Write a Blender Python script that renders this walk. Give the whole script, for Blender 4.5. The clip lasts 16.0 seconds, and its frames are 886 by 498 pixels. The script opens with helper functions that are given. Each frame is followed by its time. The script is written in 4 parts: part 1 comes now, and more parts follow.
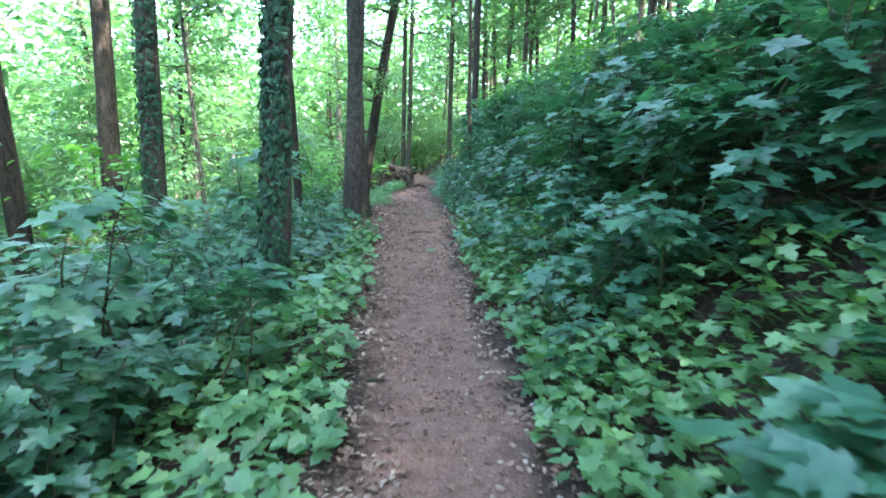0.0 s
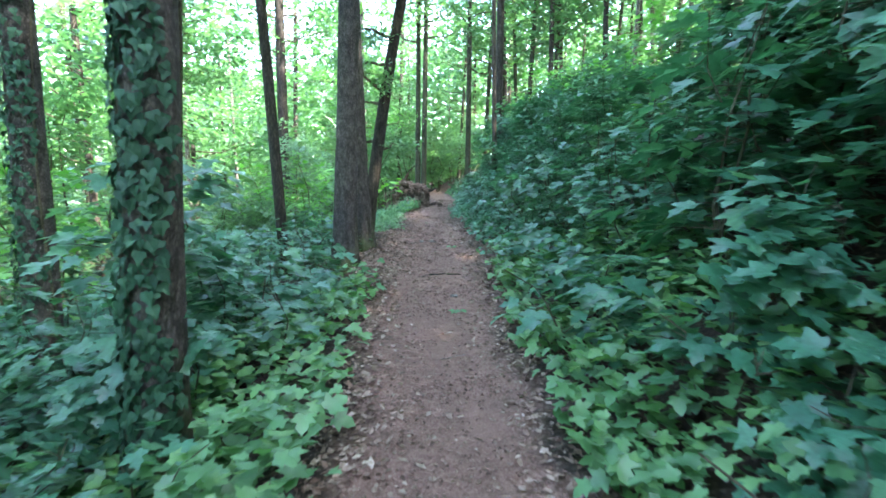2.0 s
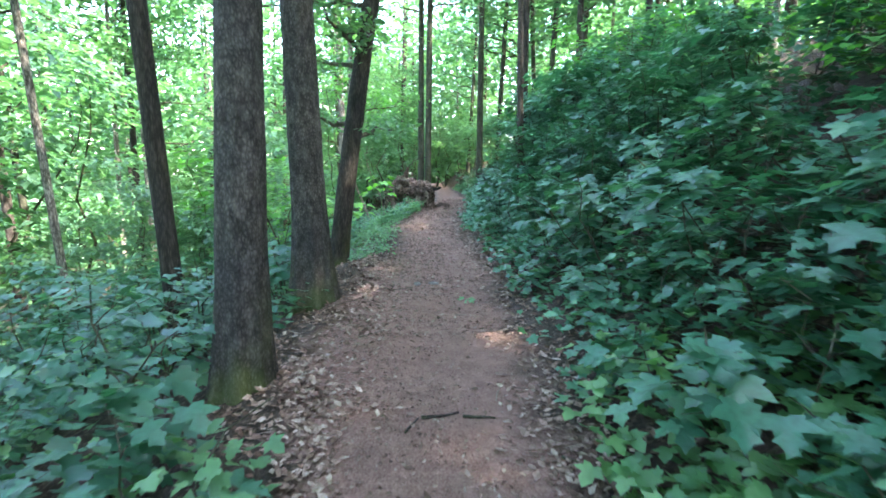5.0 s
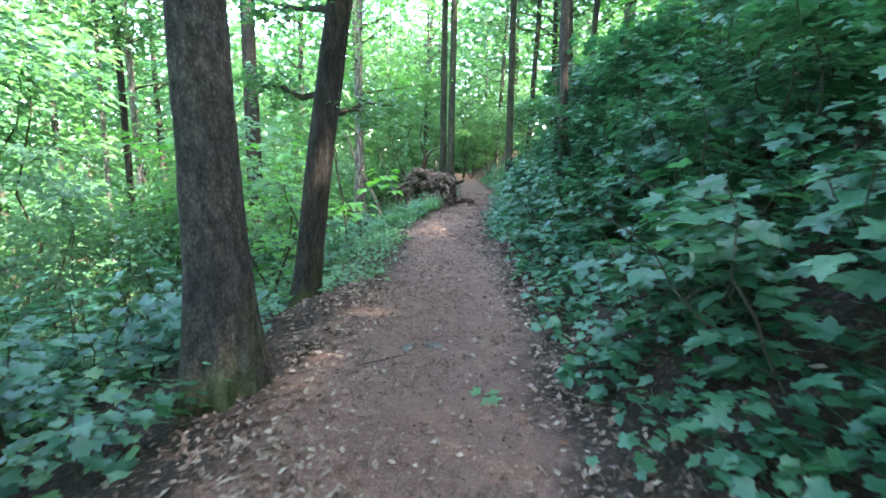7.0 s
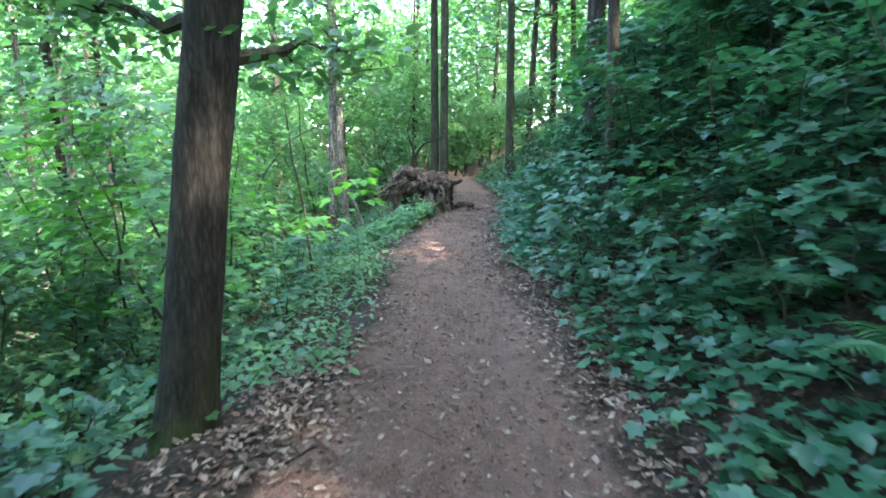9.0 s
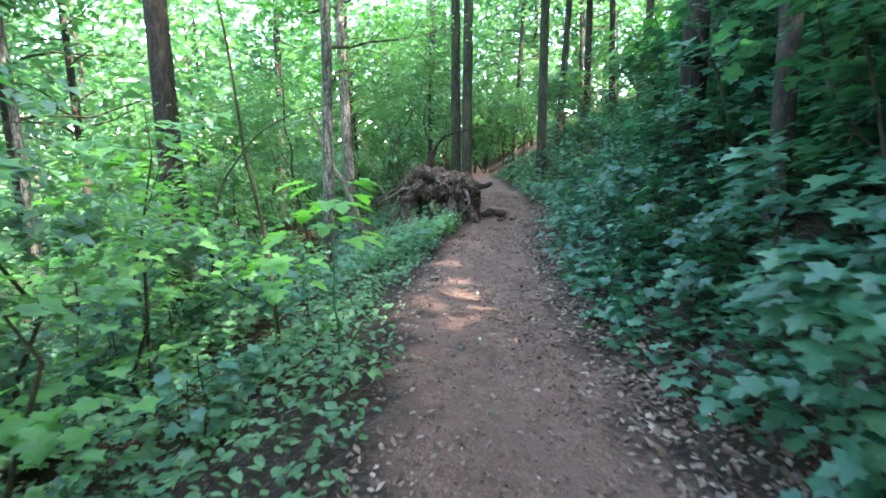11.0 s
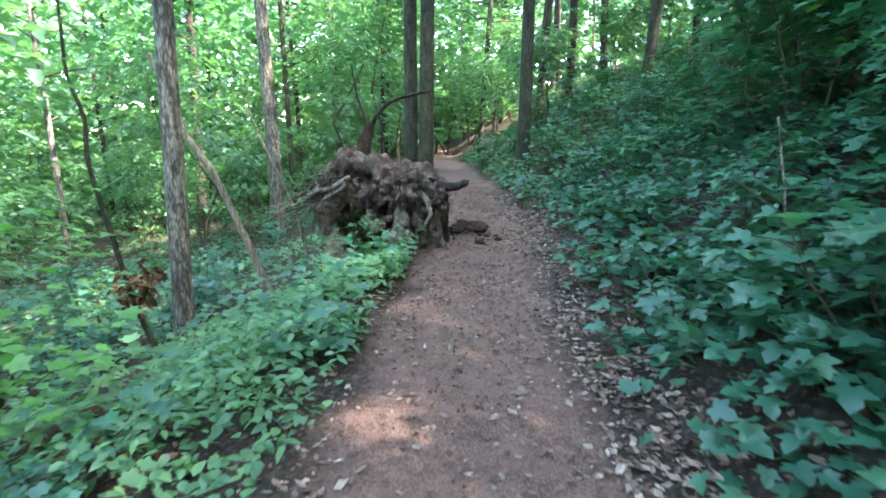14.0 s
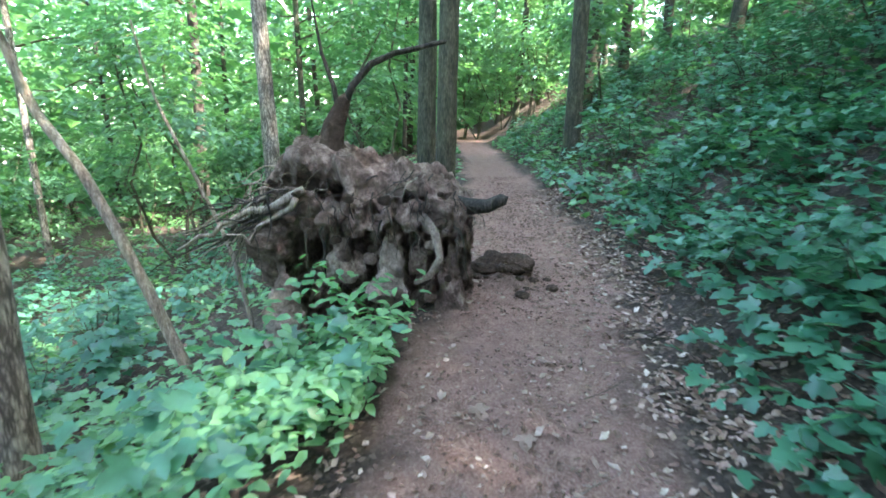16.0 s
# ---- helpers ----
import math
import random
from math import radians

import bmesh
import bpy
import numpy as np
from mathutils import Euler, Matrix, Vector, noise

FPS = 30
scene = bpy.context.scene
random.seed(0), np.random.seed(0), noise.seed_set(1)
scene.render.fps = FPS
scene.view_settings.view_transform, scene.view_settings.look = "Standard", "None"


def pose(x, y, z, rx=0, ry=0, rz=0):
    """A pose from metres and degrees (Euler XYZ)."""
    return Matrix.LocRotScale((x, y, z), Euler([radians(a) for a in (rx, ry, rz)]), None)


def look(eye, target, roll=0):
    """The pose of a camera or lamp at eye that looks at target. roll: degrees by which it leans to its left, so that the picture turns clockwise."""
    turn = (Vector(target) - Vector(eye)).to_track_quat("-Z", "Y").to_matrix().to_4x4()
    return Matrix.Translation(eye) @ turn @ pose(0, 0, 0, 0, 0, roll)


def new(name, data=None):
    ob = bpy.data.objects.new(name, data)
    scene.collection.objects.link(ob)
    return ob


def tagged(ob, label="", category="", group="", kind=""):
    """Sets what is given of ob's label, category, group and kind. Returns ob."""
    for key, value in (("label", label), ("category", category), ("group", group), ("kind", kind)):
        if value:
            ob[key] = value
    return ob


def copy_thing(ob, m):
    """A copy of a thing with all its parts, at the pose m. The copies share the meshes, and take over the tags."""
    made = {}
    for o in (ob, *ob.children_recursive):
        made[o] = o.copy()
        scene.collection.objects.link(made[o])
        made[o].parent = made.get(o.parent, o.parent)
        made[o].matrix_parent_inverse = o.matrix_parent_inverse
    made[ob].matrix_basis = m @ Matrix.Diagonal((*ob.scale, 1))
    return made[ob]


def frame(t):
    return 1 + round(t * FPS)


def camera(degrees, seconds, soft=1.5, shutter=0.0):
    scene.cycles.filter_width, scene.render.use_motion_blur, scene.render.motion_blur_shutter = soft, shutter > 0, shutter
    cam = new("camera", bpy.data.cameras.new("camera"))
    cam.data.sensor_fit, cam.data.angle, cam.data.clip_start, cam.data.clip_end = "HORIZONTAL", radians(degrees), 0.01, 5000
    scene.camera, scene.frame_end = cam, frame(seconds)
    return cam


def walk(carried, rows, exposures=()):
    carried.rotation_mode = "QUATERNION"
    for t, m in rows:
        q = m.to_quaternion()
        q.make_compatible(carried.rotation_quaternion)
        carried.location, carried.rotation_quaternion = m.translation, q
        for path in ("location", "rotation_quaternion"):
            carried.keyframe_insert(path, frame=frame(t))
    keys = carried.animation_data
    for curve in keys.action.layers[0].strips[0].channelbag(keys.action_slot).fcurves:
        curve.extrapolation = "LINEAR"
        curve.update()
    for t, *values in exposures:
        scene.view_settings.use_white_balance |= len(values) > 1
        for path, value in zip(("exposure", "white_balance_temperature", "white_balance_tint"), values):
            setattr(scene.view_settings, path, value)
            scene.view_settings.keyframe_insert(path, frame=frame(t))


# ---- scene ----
# camera: an eye about 1.5 m above the path, at a brisk walk
cam = camera(80, 16.0, soft=1.7, shutter=0.35)
PATH = [
    (0, look((-0.000, -0.000, 1.376), (0.579, 9.848, -0.262), 1.10)),
    (0.5, look((0.010, 0.748, 1.378), (0.359, 10.628, -0.126), -0.24)),
    (1, look((0.011, 1.560, 1.362), (0.363, 11.453, -0.050), -0.50)),
    (1.5, look((0.042, 2.315, 1.355), (0.327, 12.218, -0.003), -0.29)),
    (2, look((0.001, 3.084, 1.349), (0.267, 12.989, -0.001), 0.12)),
    (2.5, look((0.023, 3.854, 1.344), (0.295, 13.762, 0.018), -0.53)),
    (3, look((0.001, 4.639, 1.339), (0.291, 14.551, 0.051), -0.80)),
    (3.5, look((0.052, 5.371, 1.346), (0.334, 15.279, 0.025), -0.44)),
    (4, look((0.037, 6.101, 1.374), (0.226, 16.000, -0.026), -0.15)),
    (4.2, look((0.048, 6.403, 1.402), (0.296, 16.297, -0.026), -0.12)),
    (6.3, look((0.242, 9.199, 1.516), (0.043, 19.069, -0.079), 0.72)),
    (6.5, look((0.278, 9.493, 1.505), (0.062, 19.358, -0.119), 0.92)),
    (7, look((0.296, 10.217, 1.517), (-0.095, 20.066, -0.173), 0.28)),
    (7.5, look((0.224, 10.995, 1.502), (-0.165, 20.837, -0.226), -0.00)),
    (8, look((0.160, 11.747, 1.472), (-0.235, 21.586, -0.276), -0.42)),
    (8.5, look((0.061, 12.505, 1.451), (-0.149, 22.340, -0.347), -0.11)),
    (9, look((0.042, 13.231, 1.461), (-0.165, 23.078, -0.271), -0.71)),
    (9.2, look((0.027, 13.518, 1.446), (-0.273, 23.373, -0.225), -0.93)),
    (11.3, look((-0.277, 16.700, 1.512), (-0.800, 26.514, -0.338), -0.60)),
    (11.5, look((-0.303, 17.012, 1.509), (-0.831, 26.823, -0.352), -0.39)),
    (12, look((-0.293, 17.749, 1.514), (-0.618, 27.550, -0.442), -0.53)),
    (12.5, look((-0.326, 18.541, 1.505), (-0.421, 28.332, -0.526), -0.28)),
    (13, look((-0.324, 19.357, 1.502), (-0.286, 29.138, -0.583), -0.22)),
    (13.5, look((-0.285, 20.102, 1.491), (-0.172, 29.864, -0.676), 0.06)),
    (14, look((-0.224, 20.829, 1.480), (0.039, 30.574, -0.748), 0.07)),
    (14.5, look((-0.207, 21.561, 1.474), (-0.122, 31.326, -0.681), -0.06)),
    (15, look((-0.155, 22.284, 1.489), (0.001, 32.036, -0.717), -0.03)),
    (15.5, look((-0.120, 22.988, 1.476), (-0.164, 32.707, -0.880), 0.49)),
    (16, look((-0.076, 23.657, 1.453), (-0.356, 33.324, -1.093), 0.51)),
]
EXPOSURES = [(0, 4.68), (4, 4.65), (7, 4.6), (9, 4.5), (12, 4.38), (14, 4.62), (16, 4.85)]
walk(cam, PATH, EXPOSURES)

# ---- world, sun ----
world = bpy.data.worlds.new("world")
scene.world = world
world.use_nodes = True
wn = world.node_tree
sky = wn.nodes.new("ShaderNodeTexSky")
sky.sky_type, sky.sun_disc = "NISHITA", False
sky.sun_elevation, sky.sun_rotation = radians(52), radians(115)
sky.air_density, sky.dust_density = 1.0, 1.5
wn.links.new(sky.outputs[0], wn.nodes["Background"].inputs[0])
wn.nodes["Background"].inputs[1].default_value = 0.15

SUN_WAY = Vector((-0.56, 0.26, -0.79))
sun = new("sun", bpy.data.lights.new("sun", "SUN"))
sun.data.energy, sun.data.angle, sun.data.color = 2.3, radians(1.0), (1.0, 0.95, 0.88)
sun.matrix_world = look((20, -10, 40), Vector((20, -10, 40)) + SUN_WAY)
tagged(sun, kind="structure")

rng = np.random.default_rng(7)


# ---- materials ----
def material(name):
    m = bpy.data.materials.new(name)
    m.use_nodes = True
    nt = m.node_tree
    return m, nt, nt.nodes["Principled BSDF"], nt.nodes["Material Output"]


def node(nt, kind, **values):
    n = nt.nodes.new(kind)
    for key, value in values.items():
        n.inputs[key.replace("_", " ")].default_value = value
    return n


def ramp(nt, fac, stops):
    r = nt.nodes.new("ShaderNodeValToRGB")
    while len(r.color_ramp.elements) < len(stops):
        r.color_ramp.elements.new(0.5)
    for e, (at, col) in zip(r.color_ramp.elements, stops):
        e.position, e.color = at, (*col, 1)
    nt.links.new(fac, r.inputs[0])
    return r.outputs[0]


def mix(nt, fac, a, b, how="MIX"):
    n = nt.nodes.new("ShaderNodeMix")
    n.data_type, n.blend_type = "RGBA", how
    for sock, v in ((n.inputs[0], fac), (n.inputs[6], a), (n.inputs[7], b)):
        if hasattr(v, "is_output"):
            nt.links.new(v, sock)
        else:
            sock.default_value = v if isinstance(v, float) else (*v, 1)
    return n.outputs[2]


def bump(nt, bsdf, height, strength, distance):
    b = node(nt, "ShaderNodeBump", Strength=strength, Distance=distance)
    nt.links.new(height, b.inputs["Height"])
    nt.links.new(b.outputs[0], bsdf.inputs["Normal"])


def leaf_material(name, dark, mid, light, through_share=0.32, rough=0.42):
    """A leaf: matt-glossy front, light let through, each leaf a little different, veins as fine relief."""
    m, nt, p, out = material(name)
    geo = nt.nodes.new("ShaderNodeNewGeometry")
    info = nt.nodes.new("ShaderNodeObjectInfo")
    add = nt.nodes.new("ShaderNodeMath")
    add.operation = "MULTIPLY_ADD"
    nt.links.new(info.outputs["Random"], add.inputs[0])
    add.inputs[1].default_value = 0.3
    half = nt.nodes.new("ShaderNodeMath")
    half.operation = "MULTIPLY"
    nt.links.new(geo.outputs["Random Per Island"], half.inputs[0])
    half.inputs[1].default_value = 0.7
    nt.links.new(half.outputs[0], add.inputs[2])
    col = ramp(nt, add.outputs[0], [(0.0, dark), (0.55, mid), (1.0, light)])
    n = node(nt, "ShaderNodeTexNoise", Scale=38.0, Detail=3.0)
    spots = ramp(nt, n.outputs["Fac"], [(0.3, (0.75, 0.75, 0.7)), (0.6, (1, 1, 1))])
    col = mix(nt, 1.0, col, spots, "MULTIPLY")
    nt.links.new(col, p.inputs["Base Color"])
    p.inputs["Roughness"].default_value = rough
    p.inputs["Specular IOR Level"].default_value = 0.55
    bump(nt, p, n.outputs["Fac"], 0.25, 0.01)
    t = nt.nodes.new("ShaderNodeBsdfTranslucent")
    warm = mix(nt, 1.0, col, (1.2, 1.4, 0.75), "MULTIPLY")
    nt.links.new(warm, t.inputs["Color"])
    ms = nt.nodes.new("ShaderNodeMixShader")
    ms.inputs[0].default_value = through_share
    nt.links.new(p.outputs[0], ms.inputs[1])
    nt.links.new(t.outputs[0], ms.inputs[2])
    nt.links.new(ms.outputs[0], out.inputs["Surface"])
    return m


def bark_material(name, dark, light, scale=9.0, stretch=0.18, moss=0.0, depth=0.03):
    m, nt, p, out = material(name)
    tc = nt.nodes.new("ShaderNodeTexCoord")
    mp = nt.nodes.new("ShaderNodeMapping")
    mp.inputs["Scale"].default_value = (1, 1, stretch)
    nt.links.new(tc.outputs["Object"], mp.inputs[0])
    a = node(nt, "ShaderNodeTexNoise", Scale=scale * 2.2, Detail=6.0, Roughness=0.7)
    v = nt.nodes.new("ShaderNodeTexVoronoi")
    v.feature = "DISTANCE_TO_EDGE"
    v.inputs["Scale"].default_value = scale * 5.5
    for n in (a, v):
        nt.links.new(mp.outputs[0], n.inputs["Vector"])
    b = node(nt, "ShaderNodeTexNoise", Scale=1.7, Detail=3.0)
    nt.links.new(tc.outputs["Object"], b.inputs["Vector"])
    h = nt.nodes.new("ShaderNodeMath")
    h.operation = "MULTIPLY_ADD"
    nt.links.new(v.outputs["Distance"], h.inputs[0])
    h.inputs[1].default_value = 0.5
    nt.links.new(a.outputs["Fac"], h.inputs[2])
    col = ramp(nt, h.outputs[0], [(0.36, [c * 0.5 for c in dark]), (0.52, dark), (0.78, light)])
    col = mix(nt, 1.0, col, ramp(nt, b.outputs["Fac"], [(0.3, (0.65, 0.65, 0.68)), (0.7, (1.15, 1.1, 1.0))]), "MULTIPLY")
    if moss:
        sep = nt.nodes.new("ShaderNodeSeparateXYZ")
        nt.links.new(tc.outputs["Object"], sep.inputs[0])
        low = nt.nodes.new("ShaderNodeMapRange")
        nt.links.new(sep.outputs["Z"], low.inputs[0])
        low.inputs[1].default_value, low.inputs[2].default_value = 0.9, 0.0
        mm = nt.nodes.new("ShaderNodeMath")
        mm.operation = "MULTIPLY"
        nt.links.new(low.outputs[0], mm.inputs[0])
        nt.links.new(ramp(nt, b.outputs["Fac"], [(0.45, (0, 0, 0)), (0.62, (moss, moss, moss))]), mm.inputs[1])
        col = mix(nt, mm.outputs[0], col, (0.06, 0.09, 0.02))
    nt.links.new(col, p.inputs["Base Color"])
    p.inputs["Roughness"].default_value = 0.9
    p.inputs["Specular IOR Level"].default_value = 0.2
    bump(nt, p, h.outputs[0], 0.8, depth)
    return m


LEAF_MAPLE = leaf_material("maple_leaf", (0.032, 0.108, 0.067), (0.048, 0.155, 0.092), (0.085, 0.205, 0.104), 0.40, 0.36)
LEAF_HERB = leaf_material("herb_leaf", (0.048, 0.130, 0.058), (0.080, 0.195, 0.075), (0.130, 0.260, 0.090), 0.38)
# a brighter copy of the maple leaf, its colour raised to look sunlit
LEAF_SUN_TINTED = leaf_material("young_leaf", (0.080, 0.220, 0.050), (0.110, 0.290, 0.062), (0.150, 0.350, 0.080), 0.5)
LEAF_TREE = leaf_material("tree_leaf", (0.050, 0.126, 0.066), (0.083, 0.184, 0.090), (0.138, 0.250, 0.105), 0.47)
LEAF_IVY = leaf_material("ivy_leaf", (0.010, 0.035, 0.020), (0.018, 0.060, 0.032), (0.036, 0.090, 0.048), 0.08, 0.62)
LEAF_IVY.node_tree.nodes["Principled BSDF"].inputs["Specular IOR Level"].default_value = 0.2
# yellow-green maple leaf, lightened in colour to stand in for direct sun
LEAF_SUN_PAINTED = leaf_material("sunlit_young_leaf", (0.130, 0.340, 0.050), (0.170, 0.410, 0.065), (0.220, 0.470, 0.085), 0.5)
LEAF_BALSAM = leaf_material("balsam_leaf", (0.078, 0.188, 0.084), (0.118, 0.258, 0.112), (0.172, 0.325, 0.134), 0.42)
LEAF_FERN = leaf_material("fern_leaf", (0.030, 0.130, 0.050), (0.045, 0.170, 0.060), (0.065, 0.210, 0.070), 0.38)
STEM = bark_material("stem_bark", (0.060, 0.055, 0.035), (0.120, 0.110, 0.075), 20.0)
BARK_GREY = bark_material("grey_bark", (0.038, 0.034, 0.030), (0.105, 0.094, 0.084), 8.0, 0.5, 0.55)
BARK_DARK = bark_material("dark_bark", (0.026, 0.022, 0.018), (0.070, 0.060, 0.050), 8.0, 0.2, 0.6)
BARK_BROWN = bark_material("brown_bark", (0.040, 0.032, 0.026), (0.100, 0.082, 0.066), 8.0, 0.25, 0.4)
BARK_PALE = bark_material("pale_bark", (0.090, 0.078, 0.066), (0.400, 0.360, 0.310), 7.0, 0.22, 0.0, 0.015)
BARK_MOSSY = bark_material("mossy_bark", (0.036, 0.036, 0.024), (0.090, 0.086, 0.058), 8.0, 0.2, 0.9)
DEADWOOD = bark_material("dead_wood", (0.190, 0.150, 0.115), (0.420, 0.360, 0.300), 14.0, 0.12, 0.0, 0.01)


def litter_material(name, stops):
    m, nt, p, out = material(name)
    geo = nt.nodes.new("ShaderNodeNewGeometry")
    col = ramp(nt, geo.outputs["Random Per Island"], stops)
    n = node(nt, "ShaderNodeTexNoise", Scale=60.0, Detail=4.0)
    col = mix(nt, 1.0, col, ramp(nt, n.outputs["Fac"], [(0.3, (0.6, 0.55, 0.5)), (0.65, (1.1, 1.1, 1.1))]), "MULTIPLY")
    nt.links.new(col, p.inputs["Base Color"])
    p.inputs["Roughness"].default_value = 0.85
    p.inputs["Specular IOR Level"].default_value = 0.15
    bump(nt, p, n.outputs["Fac"], 0.4, 0.01)
    return m


DRY_LEAF = litter_material("dry_leaf", [(0.0, (0.075, 0.044, 0.031)), (0.4, (0.150, 0.098, 0.074)),
                                        (0.75, (0.225, 0.160, 0.124)), (1.0, (0.350, 0.280, 0.228))])
RUSTY_LEAF = litter_material("rusty_bracken", [(0.0, (0.080, 0.034, 0.018)), (0.5, (0.150, 0.068, 0.034)), (1.0, (0.240, 0.130, 0.070))])
PATH_BITS = litter_material("path_bits", [(0.0, (0.058, 0.034, 0.025)), (0.45, (0.120, 0.073, 0.055)), (0.85, (0.210, 0.142, 0.108)), (1.0, (0.330, 0.255, 0.205))])


def ground_material():
    m, nt, p, out = material("forest_floor")
    geo = nt.nodes.new("ShaderNodeNewGeometry")
    at = nt.nodes.new("ShaderNodeAttribute")
    at.attribute_name = "trodden"
    big = node(nt, "ShaderNodeTexNoise", Scale=1.3, Detail=4.0)
    mid = node(nt, "ShaderNodeTexNoise", Scale=9.0, Detail=6.0, Roughness=0.65)
    fine = node(nt, "ShaderNodeTexNoise", Scale=70.0, Detail=5.0, Roughness=0.7)
    chips = nt.nodes.new("ShaderNodeTexVoronoi")
    chips.inputs["Scale"].default_value = 42.0
    for n in (big, mid, fine, chips):
        nt.links.new(geo.outputs["Position"], n.inputs["Vector"])
    soil = ramp(nt, mid.outputs["Fac"], [(0.3, (0.084, 0.042, 0.030)), (0.5, (0.208, 0.114, 0.083)), (0.68, (0.315, 0.192, 0.148))])
    soil = mix(nt, 0.55, soil, ramp(nt, fine.outputs["Fac"], [(0.34, (0.036, 0.018, 0.013)), (0.5, (0.192, 0.106, 0.080)), (0.64, (0.385, 0.258, 0.207))]))
    soil = mix(nt, ramp(nt, big.outputs["Fac"], [(0.42, (0, 0, 0)), (0.65, (0.5, 0.5, 0.5))]), soil, (0.205, 0.120, 0.092))
    sep = nt.nodes.new("ShaderNodeSeparateXYZ")
    nt.links.new(chips.outputs["Color"], sep.inputs[0])
    duff = ramp(nt, sep.outputs["X"], [(0.0, (0.018, 0.012, 0.009)), (0.5, (0.042, 0.028, 0.020)), (0.85, (0.095, 0.066, 0.048)), (1.0, (0.200, 0.150, 0.115))])
    duff = mix(nt, 0.5, duff, ramp(nt, mid.outputs["Fac"], [(0.3, (0.018, 0.013, 0.009)), (0.7, (0.066, 0.045, 0.031))]))
    col = mix(nt, at.outputs["Fac"], duff, soil)
    nt.links.new(col, p.inputs["Base Color"])
    p.inputs["Roughness"].default_value = 0.92
    p.inputs["Specular IOR Level"].default_value = 0.25
    add = nt.nodes.new("ShaderNodeMath")
    nt.links.new(mid.outputs["Fac"], add.inputs[0])
    nt.links.new(fine.outputs["Fac"], add.inputs[1])
    bump(nt, p, add.outputs[0], 0.9, 0.045)
    return m


def soil_material(name, dark, mid_c, light):
    m, nt, p, out = material(name)
    tc = nt.nodes.new("ShaderNodeTexCoord")
    mp = nt.nodes.new("ShaderNodeMapping")
    mp.inputs["Scale"].default_value = (1, 1, 0.75)
    nt.links.new(tc.outputs["Object"], mp.inputs[0])
    a = node(nt, "ShaderNodeTexNoise", Scale=6.0, Detail=7.0, Roughness=0.7)
    b = node(nt, "ShaderNodeTexNoise", Scale=40.0, Detail=5.0, Roughness=0.75)
    for n in (a, b):
        nt.links.new(mp.outputs[0], n.inputs["Vector"])
    col = ramp(nt, a.outputs["Fac"], [(0.3, dark), (0.5, mid_c), (0.68, light)])
    col = mix(nt, 1.0, col, ramp(nt, b.outputs["Fac"], [(0.3, (0.5, 0.48, 0.45)), (0.65, (1.2, 1.15, 1.1))]), "MULTIPLY")
    nt.links.new(col, p.inputs["Base Color"])
    p.inputs["Roughness"].default_value = 0.95
    p.inputs["Specular IOR Level"].default_value = 0.1
    hh = nt.nodes.new("ShaderNodeMath")
    nt.links.new(a.outputs["Fac"], hh.inputs[0])
    nt.links.new(b.outputs["Fac"], hh.inputs[1])
    bump(nt, p, hh.outputs[0], 1.0, 0.06)
    return m


GROUND = ground_material()
ROOT_SOIL = soil_material("root_soil", (0.026, 0.016, 0.012), (0.185, 0.129, 0.107), (0.440, 0.345, 0.298))
PALE_SOIL = soil_material("pale_soil", (0.110, 0.080, 0.066), (0.280, 0.215, 0.182), (0.500, 0.405, 0.352))
DARK_SOIL = soil_material("dark_soil", (0.020, 0.013, 0.010), (0.060, 0.040, 0.030), (0.120, 0.085, 0.065))


# ---- small mesh tools ----
def part(name, mesh, parent=None, label=""):
    ob = new(name, mesh)
    if parent:
        ob.parent = parent
    if label:
        ob["label"] = label
    return ob


def mesh_from(name, verts, faces, mat, smooth=False):
    me = bpy.data.meshes.new(name)
    verts = np.asarray(verts, dtype=np.float32)
    faces = np.asarray(faces, dtype=np.int32)
    k = faces.shape[1]
    me.vertices.add(len(verts))
    me.vertices.foreach_set("co", verts.ravel())
    me.loops.add(faces.size)
    me.loops.foreach_set("vertex_index", faces.ravel())
    me.polygons.add(len(faces))
    me.polygons.foreach_set("loop_start", np.arange(len(faces), dtype=np.int32) * k)
    me.update(calc_edges=True)
    me.polygons.foreach_set("use_smooth", np.full(len(faces), smooth))
    me.materials.append(mat)
    return me


def value_noise(x, y, seed=0):
    xi, yi = np.floor(x).astype(np.int64), np.floor(y).astype(np.int64)
    fx, fy = x - xi, y - yi
    fx, fy = fx * fx * (3 - 2 * fx), fy * fy * (3 - 2 * fy)

    def corner(a, b):
        n = (a * 374761393 + b * 668265263 + seed * 2147483) & 0x7FFFFFFF
        n = ((n ^ (n >> 13)) * 1274126177) & 0x7FFFFFFF
        return ((n ^ (n >> 16)) & 0xFFFF) / 65535.0

    top = corner(xi, yi) * (1 - fx) + corner(xi + 1, yi) * fx
    low = corner(xi, yi + 1) * (1 - fx) + corner(xi + 1, yi + 1) * fx
    return top * (1 - fy) + low * fy - 0.5


def soft(v, k):
    return np.logaddexp(0, np.asarray(v, float) / k) * k


# the lie of the land: a path along a hillside, falling away on one side, banked on the other
LINE_Y = [-6, 2, 8, 12, 16, 18.5, 21, 23, 25.4, 27, 29, 31, 34, 38, 44, 52, 64]
LINE_X = [0.35, 0.18, 0.06, 0.08, 0.12, 0.08, -0.12, -0.06, 0.16, 0.42, 0.72, 0.78, 0.85, 0.75, 0.65, 0.4, 0.0]


def line(y):
    y = np.asarray(y, float)
    return sum(np.interp(y + d, LINE_Y, LINE_X) for d in (-1, -0.5, 0, 0.5, 1)) / 5


def half(y):
    """Half the trodden path's width, which plants narrow at the start of the walk."""
    return np.interp(y, [2.0, 6.5, 9.5], [0.53, 0.61, 0.75])


